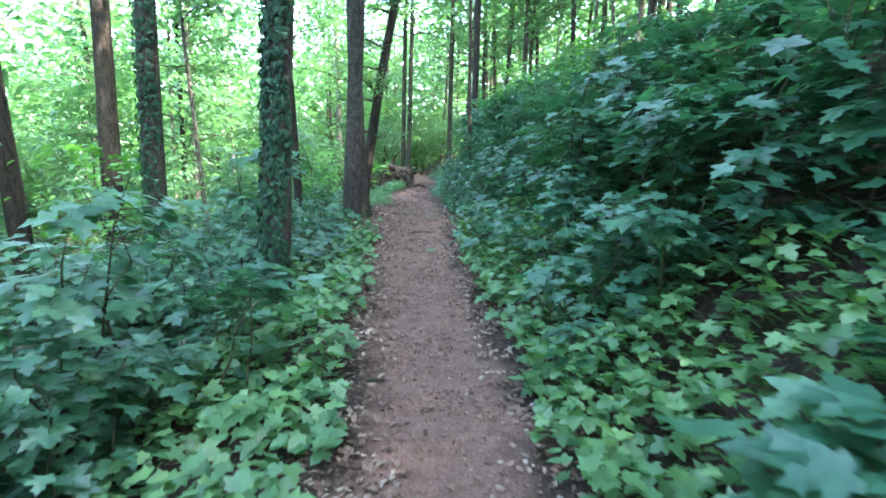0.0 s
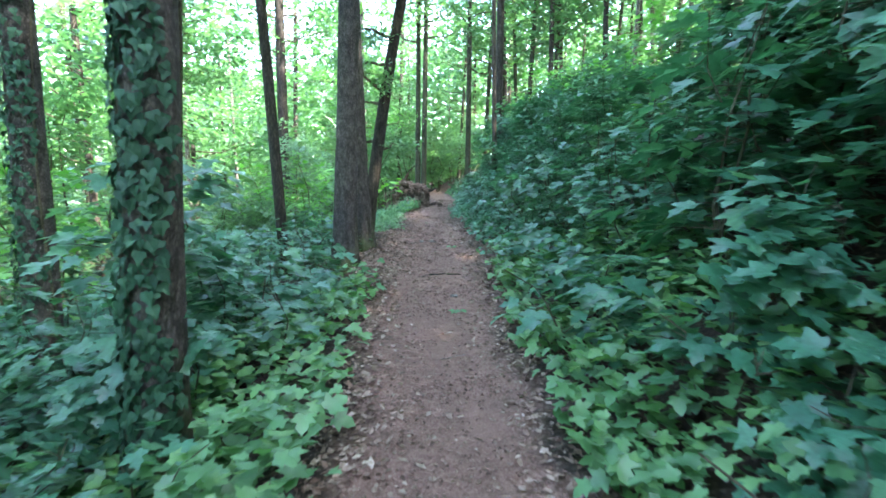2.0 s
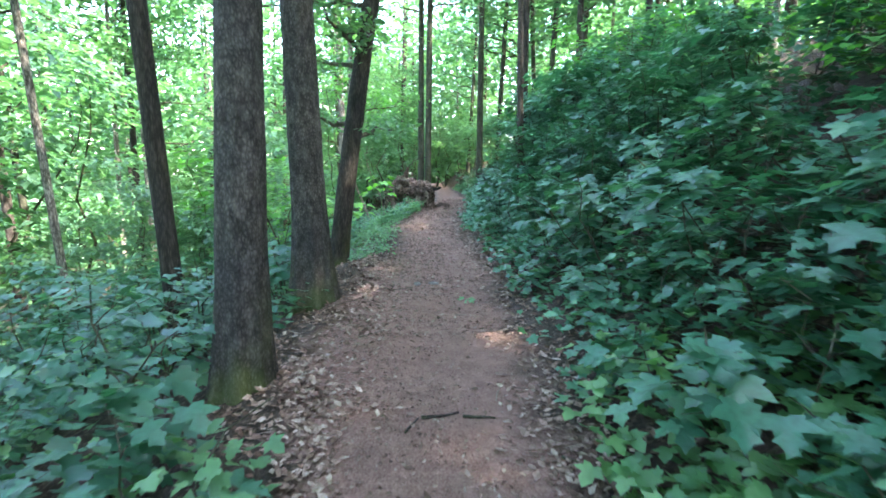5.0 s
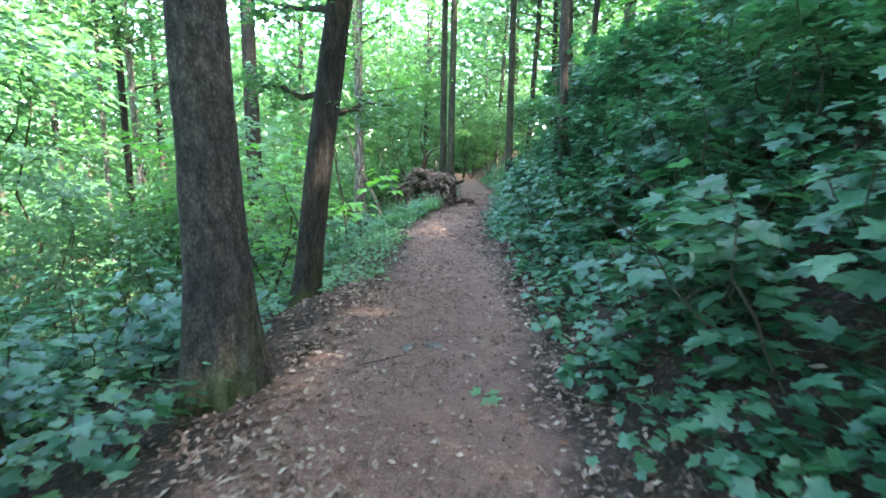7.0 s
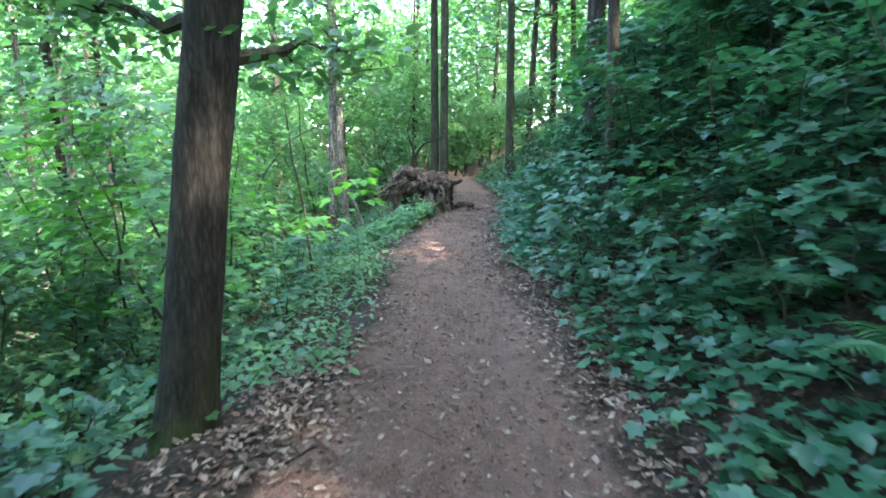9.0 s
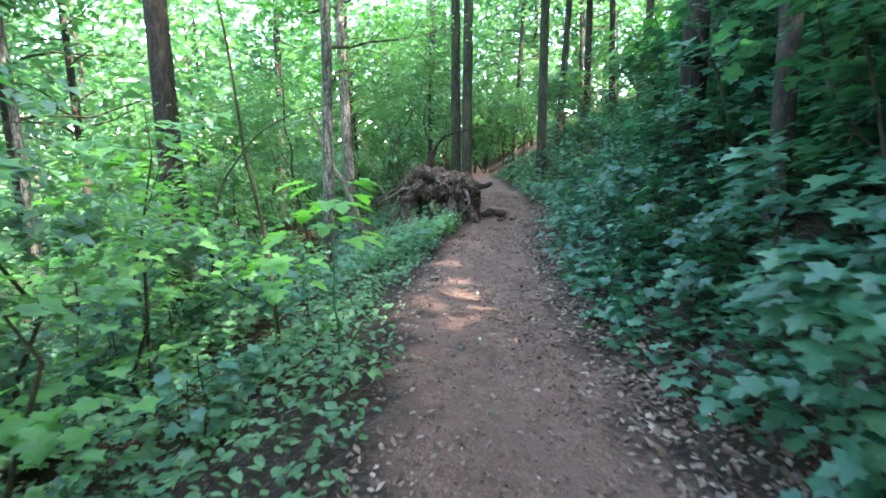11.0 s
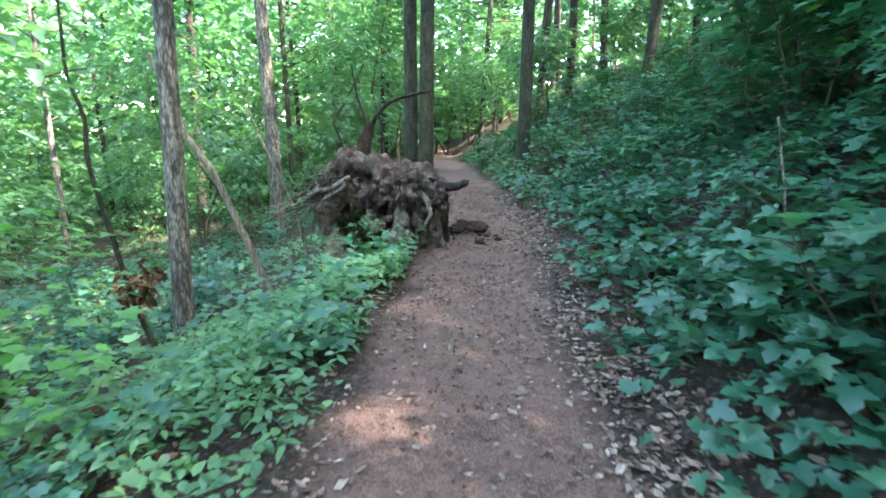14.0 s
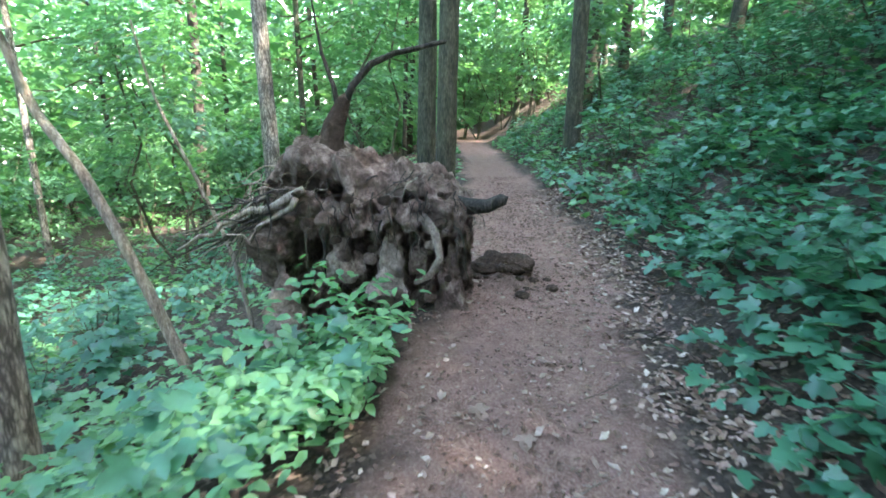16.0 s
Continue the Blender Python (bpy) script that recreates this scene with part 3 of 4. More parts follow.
def merged(name, label, kinds, at, scale=(0.8, 1.2), tilt=8):
    """The plants further off, as one joined layer of leaves with its stems."""
    for k, words in (("foliage", label), ("stem", "thin brown stems under the leaves of the shrub layer")):
        g = np.random.default_rng(len(at) + 5)
        out = []
        for x, y in at:
            kind = kinds[int(g.integers(len(kinds)))]
            s, p = g.uniform(*scale), place(x, y)
            m = np.array(pose(p.x, p.y, p.z, g.uniform(-tilt, tilt), g.uniform(-tilt, tilt), g.uniform(0, 360)))
            me = [c for c in kind.children if c.name.startswith(k)][0].data
            co = np.empty(len(me.vertices) * 3, np.float32)
            me.vertices.foreach_get("co", co)
            ix = np.empty(len(me.loops), np.int32)
            me.loops.foreach_get("vertex_index", ix)
            out.append(((co.reshape(-1, 3) * s) @ m[:3, :3].T + m[:3, 3], ix.reshape(-1, 3)))
        mat = LEAF_MAPLE if k == "foliage" else STEM
        tagged(part(name, mesh_from(name, *join(out), mat, True)), words, "shrubs", kind="stuff")


def strew(kinds, at, scale=(0.8, 1.2), tilt=8):
    for x, y in at:
        k = int(rng.integers(len(kinds)))
        s = rng.uniform(*scale)
        p = place(x, y)
        ob = copy_thing(kinds[k], pose(p.x, p.y, p.z, rng.uniform(-tilt, tilt), rng.uniform(-tilt, tilt), rng.uniform(0, 360)))
        ob.scale = (s, s, s)


def spots(n, xr, yr, gap, clear=1.0, avoid=()):
    """Scattered places at least a gap apart and clear of the path."""
    out = []
    for _ in range(n * 40):
        x, y = rng.uniform(*xr), rng.uniform(*yr)
        if abs(x - float(line(y))) < clear + float(half(y)) - 0.75 or any((x - a) ** 2 + (y - b) ** 2 < gap * gap for a, b in out):
            continue
        if any((x - a) ** 2 + (y - b) ** 2 < r * r for a, b, r in avoid):
            continue
        out.append((x, y))
        if len(out) >= n:
            break
    return out


FERNS = [(1.75, 7.25, 0.62), (1.75, 15.2, 0.6)]
ROOT_SPOT = [(-0.8, 27.9, 1.6)]
TRUNKS = [(-1.56, 6.0, 0.35), (-1.3, 11.15, 0.6), (-1.42, 13.65, 0.9), (-1.45, 16.05, 0.7), (-2.75, 13.2, 0.4)]
# the bank
strew(TALL, spots(70, (2.0, 5.0), (-2.5, 8.6), 0.40, 1.8, FERNS + [(1.9, 1.8, 1.3)]), (0.65, 0.95))
strew(LOW, spots(125, (1.1, 3.2), (-1.0, 14.0), 0.25, 1.2, FERNS + [(1.7, 2.4, 1.0)]), (0.65, 1.05))
strew(FAR_TALL, spots(56, (2.0, 6.5), (8.6, 24.0), 0.5, 2.0, FERNS), (0.55, 0.95))
strew(LOW, spots(58, (1.3, 2.4), (14.0, 24.5), 0.28, 1.3, FERNS), (0.5, 0.9))
merged("shrub_layer", "young maples covering the shaded bank", LOW, spots(76, (2.4, 4.5), (14.0, 24.5), 0.29, 1.3, FERNS), (0.5, 0.95))
strew(FAR_TALL, spots(16, (3.4, 6.5), (19.0, 27.0), 0.7, 3.2), (0.9, 1.3))
strew(LOW, spots(22, (1.3, 4.0), (24.5, 30.5), 0.5, 1.25), (0.4, 0.75))
strew(FAR_TALL, spots(13, (4.2, 7.5), (23.0, 32.0), 0.8, 3.4), (1.0, 1.4))
strew(SUN_TINTED, [(-2.9, 18.7), (-3.5, 21.2), (-3.4, 24.0), (-4.6, 19.6), (-5.0, 22.5), (4.2, 20.5), (5.2, 17.5), (3.9, 26.5), (4.8, 23.5), (5.0, 28.5), (4.4, 12.5), (5.4, 14.5), (-5.5, 10.5), (-6.5, 13.0)], (0.85, 1.15), 5)
merged("shrub_layer", "young maples and brambles covering the ground further off", FAR_LOW, spots(36, (1.6, 5.5), (30.5, 42.0), 0.5, 0.9), (0.7, 1.1))
strew(FAR_TALL, spots(17, (2.5, 4.3), (18.5, 27.0), 0.6, 2.5), (0.85, 1.2))
merged("shrub_layer", "young maples covering the upper bank", FAR_LOW, spots(70, (3.6, 7.0), (20.0, 34.0), 0.4, 3.0), (0.5, 0.95))
merged("shrub_layer", "young maples covering the top of the bank", FAR_LOW, spots(60, (4.0, 12), (24, 46), 0.9, 2.5), (0.8, 1.4))
# the slope below
strew(TALL, spots(46, (-5.0, -1.9), (-1.0, 9.6), 0.45, 2.0, [(-1.56, 6.0, 1.0), (-4.08, 8.6, 0.7), (-1.5, 4.3, 0.8)]), (0.55, 0.85))
strew(LOW, spots(92, (-5.0, -1.25), (-1.0, 9.8), 0.34, 1.3, TRUNKS), (0.75, 1.15))
merged("shrub_layer", "young maples and brambles covering the ground further off", FAR_LOW, spots(60, (-6, -1.7), (9.8, 16.0), 0.42, 1.75, TRUNKS), (0.7, 1.1))
strew(FAR_TALL, spots(40, (-9.0, -3.6), (-1.0, 30.0), 0.8, 3.2, [(-3.1, 26.7, 1.2)]), (0.6, 0.95))
merged("shrub_layer", "young maples and brambles covering the ground further off", FAR_LOW, spots(46, (-6.5, -1.9), (16.0, 24.0), 0.5, 1.9), (0.5, 0.9))
merged("shrub_layer", "young maples and brambles covering the ground further off", FAR_LOW, spots(26, (-9.0, -3.6), (25.0, 33.0), 0.7, 3.0, ROOT_SPOT), (0.6, 0.9))
merged("shrub_layer", "low green brambles on the slope beyond the root plate", FAR_LOW, spots(44, (-13, -3.0), (27.5, 40), 0.8, 2.5, ROOT_SPOT), (0.6, 1.1))
# younger trees all round
strew(BEECH, spots(48, (-24, -6.5), (0, 46), 1.5, 5), (0.8, 1.3), 4)
strew(BEECH, spots(9, (-6.5, -3.8), (17, 25), 1.3, 3), (0.55, 0.8), 4)
strew(BEECH, spots(28, (5.0, 18), (2, 44), 1.6, 4), (0.7, 1.2), 4)
strew(BEECH, spots(48, (-22, 22), (38, 66), 1.7, 2.0), (0.8, 1.5), 4)
strew(BEECH, spots(16, (-5, 6), (47, 60), 1.2, 0), (0.8, 1.2), 4)
# tall trees behind them, and unseen ones added so that crowns shade the path
rng = np.random.default_rng(77)
strew(FOREST, spots(30, (-30, -8), (-6, 60), 2.6, 6), (0.8, 1.15), 2)
# thickened on the sun side for shade, with one gap for a sun patch
strew(FOREST, spots(30, (5.5, 15), (-14, 42), 2.9, 5, [(7.0, 18.7, 2.6)]), (0.8, 1.1), 2)
strew(FOREST, spots(24, (-12, 14), (38, 75), 2.2, 2.0), (0.85, 1.2), 2)
# added shade trees, mostly unseen, that keep sun off the bank and path
strew(FOREST, [(10.4, 21.5), (11.0, 24.5), (10.2, 27.5), (10.5, 12.5), (9.0, 14.6), (10.6, 16.9), (9.0, 22.0), (7.0, 33.5), (12.8, 23.0), (12.2, 26.4), (10.6, 30.0)], (0.85, 1.0), 2)
strew(FOREST, spots(12, (-10, 10), (-16, -4), 3.0, 2.2), (0.85, 1.1), 2)
# mostly unseen trees set across the sun's rays to shade the first stretch
strew(FOREST, [(7.9, -4.6), (8.2, -2.0), (7.7, 0.6), (8.3, 3.0), (7.6, 5.4), (8.4, 7.8), (7.8, 10.2), (10.4, -0.8), (10.2, 4.2), (10.6, 9.0)], (0.9, 1.05), 2)
for i, k in enumerate(TALL + FAR_TALL + SUN_TINTED + LOW + FAR_LOW + BEECH + FOREST):
    k.location = place(3.0 + 1.2 * i if i < 3 else -4.0 - 1.1 * i, -5.0)


# ---- the uprooted root plate ----
def lumpy(size, centre, power, shake, seed, n=34, stretch=1.0, droop=0.0):
    """A closed rounded block of caked earth, roughened at three scales."""
    lin = np.linspace(-1, 1, n)
    U, V = np.meshgrid(lin, lin)
    W = np.ones_like(U)
    idx = np.arange(n * n).reshape(n, n)
    quad = np.stack([idx[:-1, :-1], idx[:-1, 1:], idx[1:, 1:], idx[1:, :-1]], -1).reshape(-1, 4)
    sides = ((U, -W, V), (-U, W, V), (W, U, V), (-W, -U, V), (U, V, W), (U, -V, -W))
    v, f = join([(np.stack(s, -1).reshape(-1, 3), quad) for s in sides])
    v = v / (np.abs(v) ** power).sum(1, keepdims=True) ** (1 / power)
    p = v * size
    out = v / np.linalg.norm(v, axis=1, keepdims=True)
    q = p * (1, 1, stretch) + seed * 3.7
    rough = np.zeros(len(v))
    for scale, amount in ((3.2, 1.0), (8, 0.55), (19, 0.40), (37, 0.22)):
        rough += amount * (value_noise(q[:, 0] * scale + q[:, 1] * scale * 0.6, q[:, 2] * scale, seed) + value_noise(q[:, 1] * scale, q[:, 2] * scale + q[:, 0] * scale * 0.4, seed + 1))
    p = p + out * (shake * rough)[:, None]
    p[:, 2] += droop * p[:, 0]
    return p + np.array(centre), f


def welded(name, v, f, mat):
    me = mesh_from(name, v, f, mat, True)
    bm = bmesh.new()
    bm.from_mesh(me)
    bmesh.ops.remove_doubles(bm, verts=bm.verts, dist=0.0006)
    bm.to_mesh(me)
    bm.free()
    return me


def root_plate():
    thing = new("root_plate")
    thing.location = Vector((-0.80, 27.85, float(land(0.3, 27.5)) - 0.05))
    v, f = lumpy((0.84, 0.42, 0.78), (0.0, 0.05, 0.32), 4.5, 0.06, 41, 110, 0.8)
    x, z = v[:, 0], v[:, 2]
    front = np.clip(-v[:, 1] * 2.2, 0, 1)
    # upright furrows between caked roots, cut deepest at half height, under a ragged brow
    furrow = value_noise(x * 5.0 + 3, z * 1.9, 61) + 0.7 * value_noise(x * 11, z * 5.0, 62) + 0.45 * value_noise(x * 24, z * 15, 63) + 0.25 * value_noise(x * 45, z * 38, 68)
    v[:, 1] += front * ((0.14 - 0.60 * furrow) * np.clip((0.98 - z) / 0.2, 0, 1) + 0.24 * np.clip((0.58 - z) / 0.4, 0, 1))
    v[:, 1] += 0.22 * np.clip(z - 0.75, 0, 1) * (v[:, 1] > -0.2)
    top = np.clip((z - 0.5) / 0.5, 0, 1)
    v[:, 2] += top * (0.13 * np.exp(-((x + 0.36) / 0.30) ** 2) + 0.05 - 0.10 * (x + 0.2) - 0.16 * np.clip(np.abs(x + 0.1) - 0.55, 0, 1) + 0.15 * value_noise(x * 7, v[:, 1] * 7, 64) + 0.10 * value_noise(x * 15, v[:, 1] * 15, 65))
    v[:, 1] += top * front * (0.16 * value_noise(x * 8, z * 5, 66) + 0.10 * value_noise(x * 19, z * 9, 67))
    part("soil", welded("soil", v, f, ROOT_SOIL), thing, "dry crumbling soil caked between the roots")
    # stout lumps of earth round the sinker roots
    for i, (x, y, top, low, r, wide) in enumerate(((-0.64, -0.40, 0.50, -0.50, 0.11, 0.2), (-0.70, -0.32, 0.75, 0.10, 0.12, -0.3), (-0.16, -0.40, 0.60, 0.24, 0.085, 0.35), (-0.05, -0.34, 0.50, 0.20, 0.07, 0.2),
                                                   (0.22, -0.42, 0.66, 0.12, 0.105, 0.5), (0.43, -0.38, 0.55, 0.34, 0.07, 0.1), (0.68, -0.38, 0.62, -0.30, 0.11, 0.15), (0.54, -0.42, 0.42, 0.10, 0.07, 0.3),
                                                   (0.62, -0.40, 0.95, 0.68, 0.15, 0.0), (0.36, -0.40, 0.92, 0.66, 0.13, 0.0), (-0.34, -0.38, 0.95, 0.55, 0.17, 0.0), (-0.02, -0.38, 0.96, 0.62, 0.16, 0.0))):
        long = (top - low) / 2
        v, f = lumpy((r, r * 0.75, long), (0, 0, 0), 2.6, r * 0.95, 50 + i, 40, 0.8)
        k = v[:, 2] / long
        v[:, :2] *= (1 - wide * k)[:, None]
        v[:, 0] += 0.05 * value_noise(v[:, 2] * 4 + i, np.full(len(v), 0.5), 70 + i)
        v += (x, y + 0.05, low + long)
        part("earth_clod", welded("earth_clod", v, f, PALE_SOIL if i in (0, 2, 4) else ROOT_SOIL), thing)
    # crumbs of earth stuck to the face
    for i in range(40):
        r = rng.uniform(0.015, 0.04)
        z0 = rng.uniform(0.1, 1.0)
        v, f = lumpy((r * 1.3, r, r), (rng.uniform(-0.78, 0.76), -0.37 - 0.10 * (z0 > 0.6), z0), 2.3, r * 0.7, 300 + i, 10, 1.0)
        part("earth_clod", welded("earth_clod", v, f, (ROOT_SOIL, DARK_SOIL)[i % 2]), thing)

    def root(name, pts, r0, r1, mat=DEADWOOD, sides=7, label=""):
        m = len(pts)
        return part(name, mesh_from(name, *tube(pts, np.linspace(r0, r1, m), sides, 0.12), mat, True), thing, label)

    # the upward root stub with its long bent root
    stub = np.array([(-0.30, -0.06, 0.95), (-0.29, -0.06, 1.18), (-0.24, -0.04, 1.42), (-0.17, -0.02, 1.62)])
    m = len(stub)
    part("root_stub", mesh_from("root_stub", *tube(stub, [0.24, 0.13, 0.085, 0.05], 12, 0.22), DARK_SOIL, True), thing, "stump of a root pointing upwards")
    root("upright_root", np.array([(-0.20, -0.03, 1.45), (-0.24, 0, 1.7), (-0.33, 0.02, 1.95), (-0.40, 0.05, 2.35)]), 0.028, 0.008, BARK_BROWN, 6)
    root("pale_root", wander((-0.40, -0.42, 0.98), (-1.35, -0.48, 0.52), 12, 0.08), 0.034, 0.009, DEADWOOD, 7)
    root("pale_root", wander((-0.45, -0.45, 0.92), (-0.95, -0.52, 0.66), 9, 0.08), 0.026, 0.006, DEADWOOD, 7)
    root("pale_root", np.array([(0.46, -0.46, 0.80), (0.56, -0.52, 0.70), (0.60, -0.54, 0.52), (0.52, -0.54, 0.38), (0.42, -0.52, 0.32)]), 0.038, 0.020, PALE_SOIL, 8)
    root("bent_root", np.array([(-0.18, 0, 1.55), (-0.10, 0, 1.72), (0.04, 0.02, 1.88), (0.22, 0.05, 1.96), (0.40, 0.08, 2.0), (0.60, 0.1, 2.05)]), 0.034, 0.018, BARK_DARK, 7, "dark bent root reaching up and over")
    root("side_root", np.array([(0.60, -0.1, 0.86), (0.80, -0.18, 0.83), (0.95, -0.22, 0.84), (1.06, -0.24, 0.90)]), 0.07, 0.045, BARK_DARK, 8, "broken dark root end")
    for i in range(11):
        a = rng.uniform(-0.5, 0.5)
        start = np.array([-0.60 + rng.uniform(-0.1, 0.15), -0.35, 0.88 + rng.uniform(-0.15, 0.12)])
        end = start + np.array([-rng.uniform(0.4, 0.95), -rng.uniform(0.0, 0.25), -rng.uniform(0.1, 0.45)])
        root("pale_root", wander(start, end, 9, 0.10), rng.uniform(0.006, 0.020), 0.003, DEADWOOD if i % 2 else BARK_BROWN, 6)
    for i in range(18):
        x0 = rng.uniform(-0.8, 0.75)
        start = np.array([x0, -0.42 - rng.uniform(0, 0.14), rng.uniform(0.6, 1.02)])
        end = start + np.array([rng.normal(0, 0.08), -rng.uniform(0.0, 0.05), -rng.uniform(0.15, 0.5)])
        root("hanging_root", wander(start, end, 7, 0.05), rng.uniform(0.004, 0.010), 0.002, BARK_BROWN if i % 3 else BARK_DARK, 5)
    for i in range(46):
        start = np.array([rng.uniform(-0.75, 0.7), rng.uniform(-0.35, 0.2), rng.uniform(0.98, 1.12)])
        end = start + np.array([rng.normal(-0.12, 0.2), -rng.uniform(0.1, 0.3), -rng.uniform(0.0, 0.16)])
        pts = wander(start, end, 7, 0.08)
        root("root_fibre", pts, rng.uniform(0.003, 0.009), 0.0015, DEADWOOD if i % 2 else BARK_BROWN, 4)
    # fibres hanging off the brow, and a curtain of thin roots down one flank
    for i in range(56):
        start = np.array([rng.uniform(-0.8, 0.8), -0.44 - rng.uniform(0, 0.06), rng.uniform(0.72, 1.0)])
        end = start + np.array([rng.normal(0, 0.05), -rng.uniform(0, 0.05), -rng.uniform(0.08, 0.26)])
        root("root_fibre", wander(start, end, 6, 0.05), rng.uniform(0.002, 0.006), 0.001, DEADWOOD if i % 4 == 0 else BARK_BROWN, 4)
    for i in range(34):
        start = np.array([rng.uniform(-0.86, -0.66), rng.uniform(-0.42, 0.1), rng.uniform(0.75, 1.08)])
        end = start + np.array([-rng.uniform(0.08, 0.42), -rng.uniform(0, 0.08), -rng.uniform(0.35, 0.95)])
        root("hanging_root", wander(start, end, 8, 0.08), rng.uniform(0.003, 0.008), 0.0015, DEADWOOD if i % 3 == 0 else BARK_BROWN, 4)
    return tagged(thing, "uprooted tree's root plate, dry brown soil and roots standing upright", "root plate")


root_plate()


# ---- low plants, fallen leaves ----
def herb_patch(name, label, at, per, reach, high, size, shape, mat, seed):
    """Low leaves on short stalks round many spots: one sheet of small plants."""
    g = np.random.default_rng(seed)
    at = np.repeat(np.array(at), per, axis=0)
    n = len(at)
    x = at[:, 0] + g.normal(0, reach, n)
    y = at[:, 1] + g.normal(0, reach, n)
    keep = np.abs(x - line(y)) > half(y) - 0.05 + g.uniform(0, 0.12, n)
    x, y = x[keep], y[keep]
    n = len(x)
    z = land(x, y) + g.uniform(0.2, 1.0, n) * high * (0.9 + 1.1 * value_noise(x * 1.9, y * 1.9, seed))
    up = np.column_stack([g.normal(0, 0.3, n), g.normal(0, 0.3, n), np.ones(n)])
    a = g.uniform(0, 6.28, n)
    ahead = np.column_stack([np.cos(a), np.sin(a), np.full(n, -0.15)])
    me = mesh_from(name, *leaves(shape, np.column_stack([x, y, z]), up, ahead, g.uniform(0.6, 1.2, n) * size), mat, True)
    return tagged(part(name, me), label, "ground cover", kind="stuff")


def area(n, xr, yr, seed, clear=0.75):
    g = np.random.default_rng(seed)
    x, y = g.uniform(*xr, n), g.uniform(*yr, n)
    keep = np.abs(x - line(y)) > clear + half(y) - 0.75
    return np.column_stack([x, y])[keep]


herb_patch("undergrowth", "fresh green low plants under the maples of the bank", area(560, (0.62, 2.4), (-0.5, 10.5), 71, 0.74), 12, 0.14, 0.42, 0.10, MAPLE, LEAF_HERB, 71)
herb_patch("undergrowth", "fresh green low plants along the slope's edge", area(540, (-3.0, -0.4), (-0.5, 10.0), 72, 0.74), 12, 0.14, 0.34, 0.105, MAPLE, LEAF_HERB, 72)
herb_patch("undergrowth", "dark green low plants on the shaded bank", area(760, (0.95, 4.4), (13.0, 31.0), 73, 1.02), 9, 0.15, 0.26, 0.11, MAPLE, LEAF_MAPLE, 73)
herb_patch("undergrowth", "dark green low plants at the foot of the bank", area(300, (0.95, 2.0), (10.5, 22.0), 79, 1.0), 10, 0.13, 0.22, 0.09, LOBED, LEAF_MAPLE, 79)
herb_patch("undergrowth", "green seedlings at the foot of the bank", area(420, (1.0, 3.8), (20.5, 31.0), 86, 1.08), 11, 0.17, 0.36, 0.10, MAPLE, LEAF_MAPLE, 86)
herb_patch("undergrowth", "bright low plants on the path's outer edge", area(330, (-2.4, -0.75), (16.5, 24.5), 74, 0.85), 10, 0.13, 0.24, 0.085, OVAL, LEAF_HERB, 74)
herb_patch("undergrowth", "lush balsam in front of the root plate", area(270, (-2.4, -0.25), (23.4, 27.0), 75, 0.80), 17, 0.13, 0.38, 0.085, OVAL, LEAF_BALSAM, 75)
herb_patch("undergrowth", "tall balsam leaves against the foot of the root plate", area(64, (-1.35, -0.25), (25.6, 27.1), 83, 0.62), 12, 0.12, 0.62, 0.095, OVAL, LEAF_BALSAM, 83)
herb_patch("undergrowth", "maple seedlings among the balsam", area(28, (-2.6, -0.35), (23.0, 27.0), 80, 0.85), 8, 0.16, 0.45, 0.13, MAPLE, LEAF_MAPLE, 80)
herb_patch("undergrowth", "dense light green plants down the slope", area(720, (-10.0, -2.7), (9.5, 26.0), 69, 2.6), 10, 0.22, 0.60, 0.13, LOBED, LEAF_BALSAM, 69)
herb_patch("undergrowth", "scattered low plants on the lower slope", area(700, (-8.5, -1.6), (9.0, 34.0), 76, 1.5), 8, 0.2, 0.28, 0.11, LOBED, LEAF_HERB, 76)
herb_patch("undergrowth", "fresh low plants beside the far path", area(640, (1.3, 7.5), (29.0, 48.0), 77, 0.75), 10, 0.2, 0.3, 0.12, LOBED, LEAF_HERB, 77)
herb_patch("undergrowth", "fresh low plants beside the far path", area(200, (-6, 0.2), (29.5, 48.0), 78, 0.8), 10, 0.25, 0.3, 0.13, LOBED, LEAF_HERB, 78)

herb_patch("undergrowth", "low green plants covering the woodland floor", area(1500, (-30, -6), (-8, 55), 84, 5), 12, 0.35, 0.35, 0.2, BLADE, LEAF_HERB, 84)
herb_patch("undergrowth", "low green plants covering the upper slope", area(900, (5, 24), (-8, 55), 85, 4), 12, 0.35, 0.35, 0.2, BLADE, LEAF_HERB, 85)


def far_woods(seed, clumps, start, end, near, far):
    """The wood going on behind: leaves in loose clumps up to the height of the trees."""
    g = np.random.default_rng(seed)
    a = g.uniform(start, end, clumps)
    d = g.uniform(near, far, clumps)
    x, y = d * np.cos(a), 18 + d * np.sin(a)
    z = land(x, y) + g.uniform(0, 1, clumps) ** 1.5 * 19
    c = np.repeat(np.column_stack([x, y, z]), 14, axis=0)
    n = len(c)
    at, up, ahead, size = spray_cloud(n, c, np.array([1.7, 1.7, 0.9]), 1.2, g)
    return tagged(part("far_woods", mesh_from("far_woods", *leaves(BLADE, at, up, ahead, size), LEAF_TREE)), "sunlit green woodland foliage in the distance", "woods", kind="stuff")


far_woods(81, 7000, 0, 6.28, 46, 95)
far_woods(82, 350, 1.75, 3.6, 32, 46)
far_woods(83, 1100, 1.5, 2.4, 48, 90)


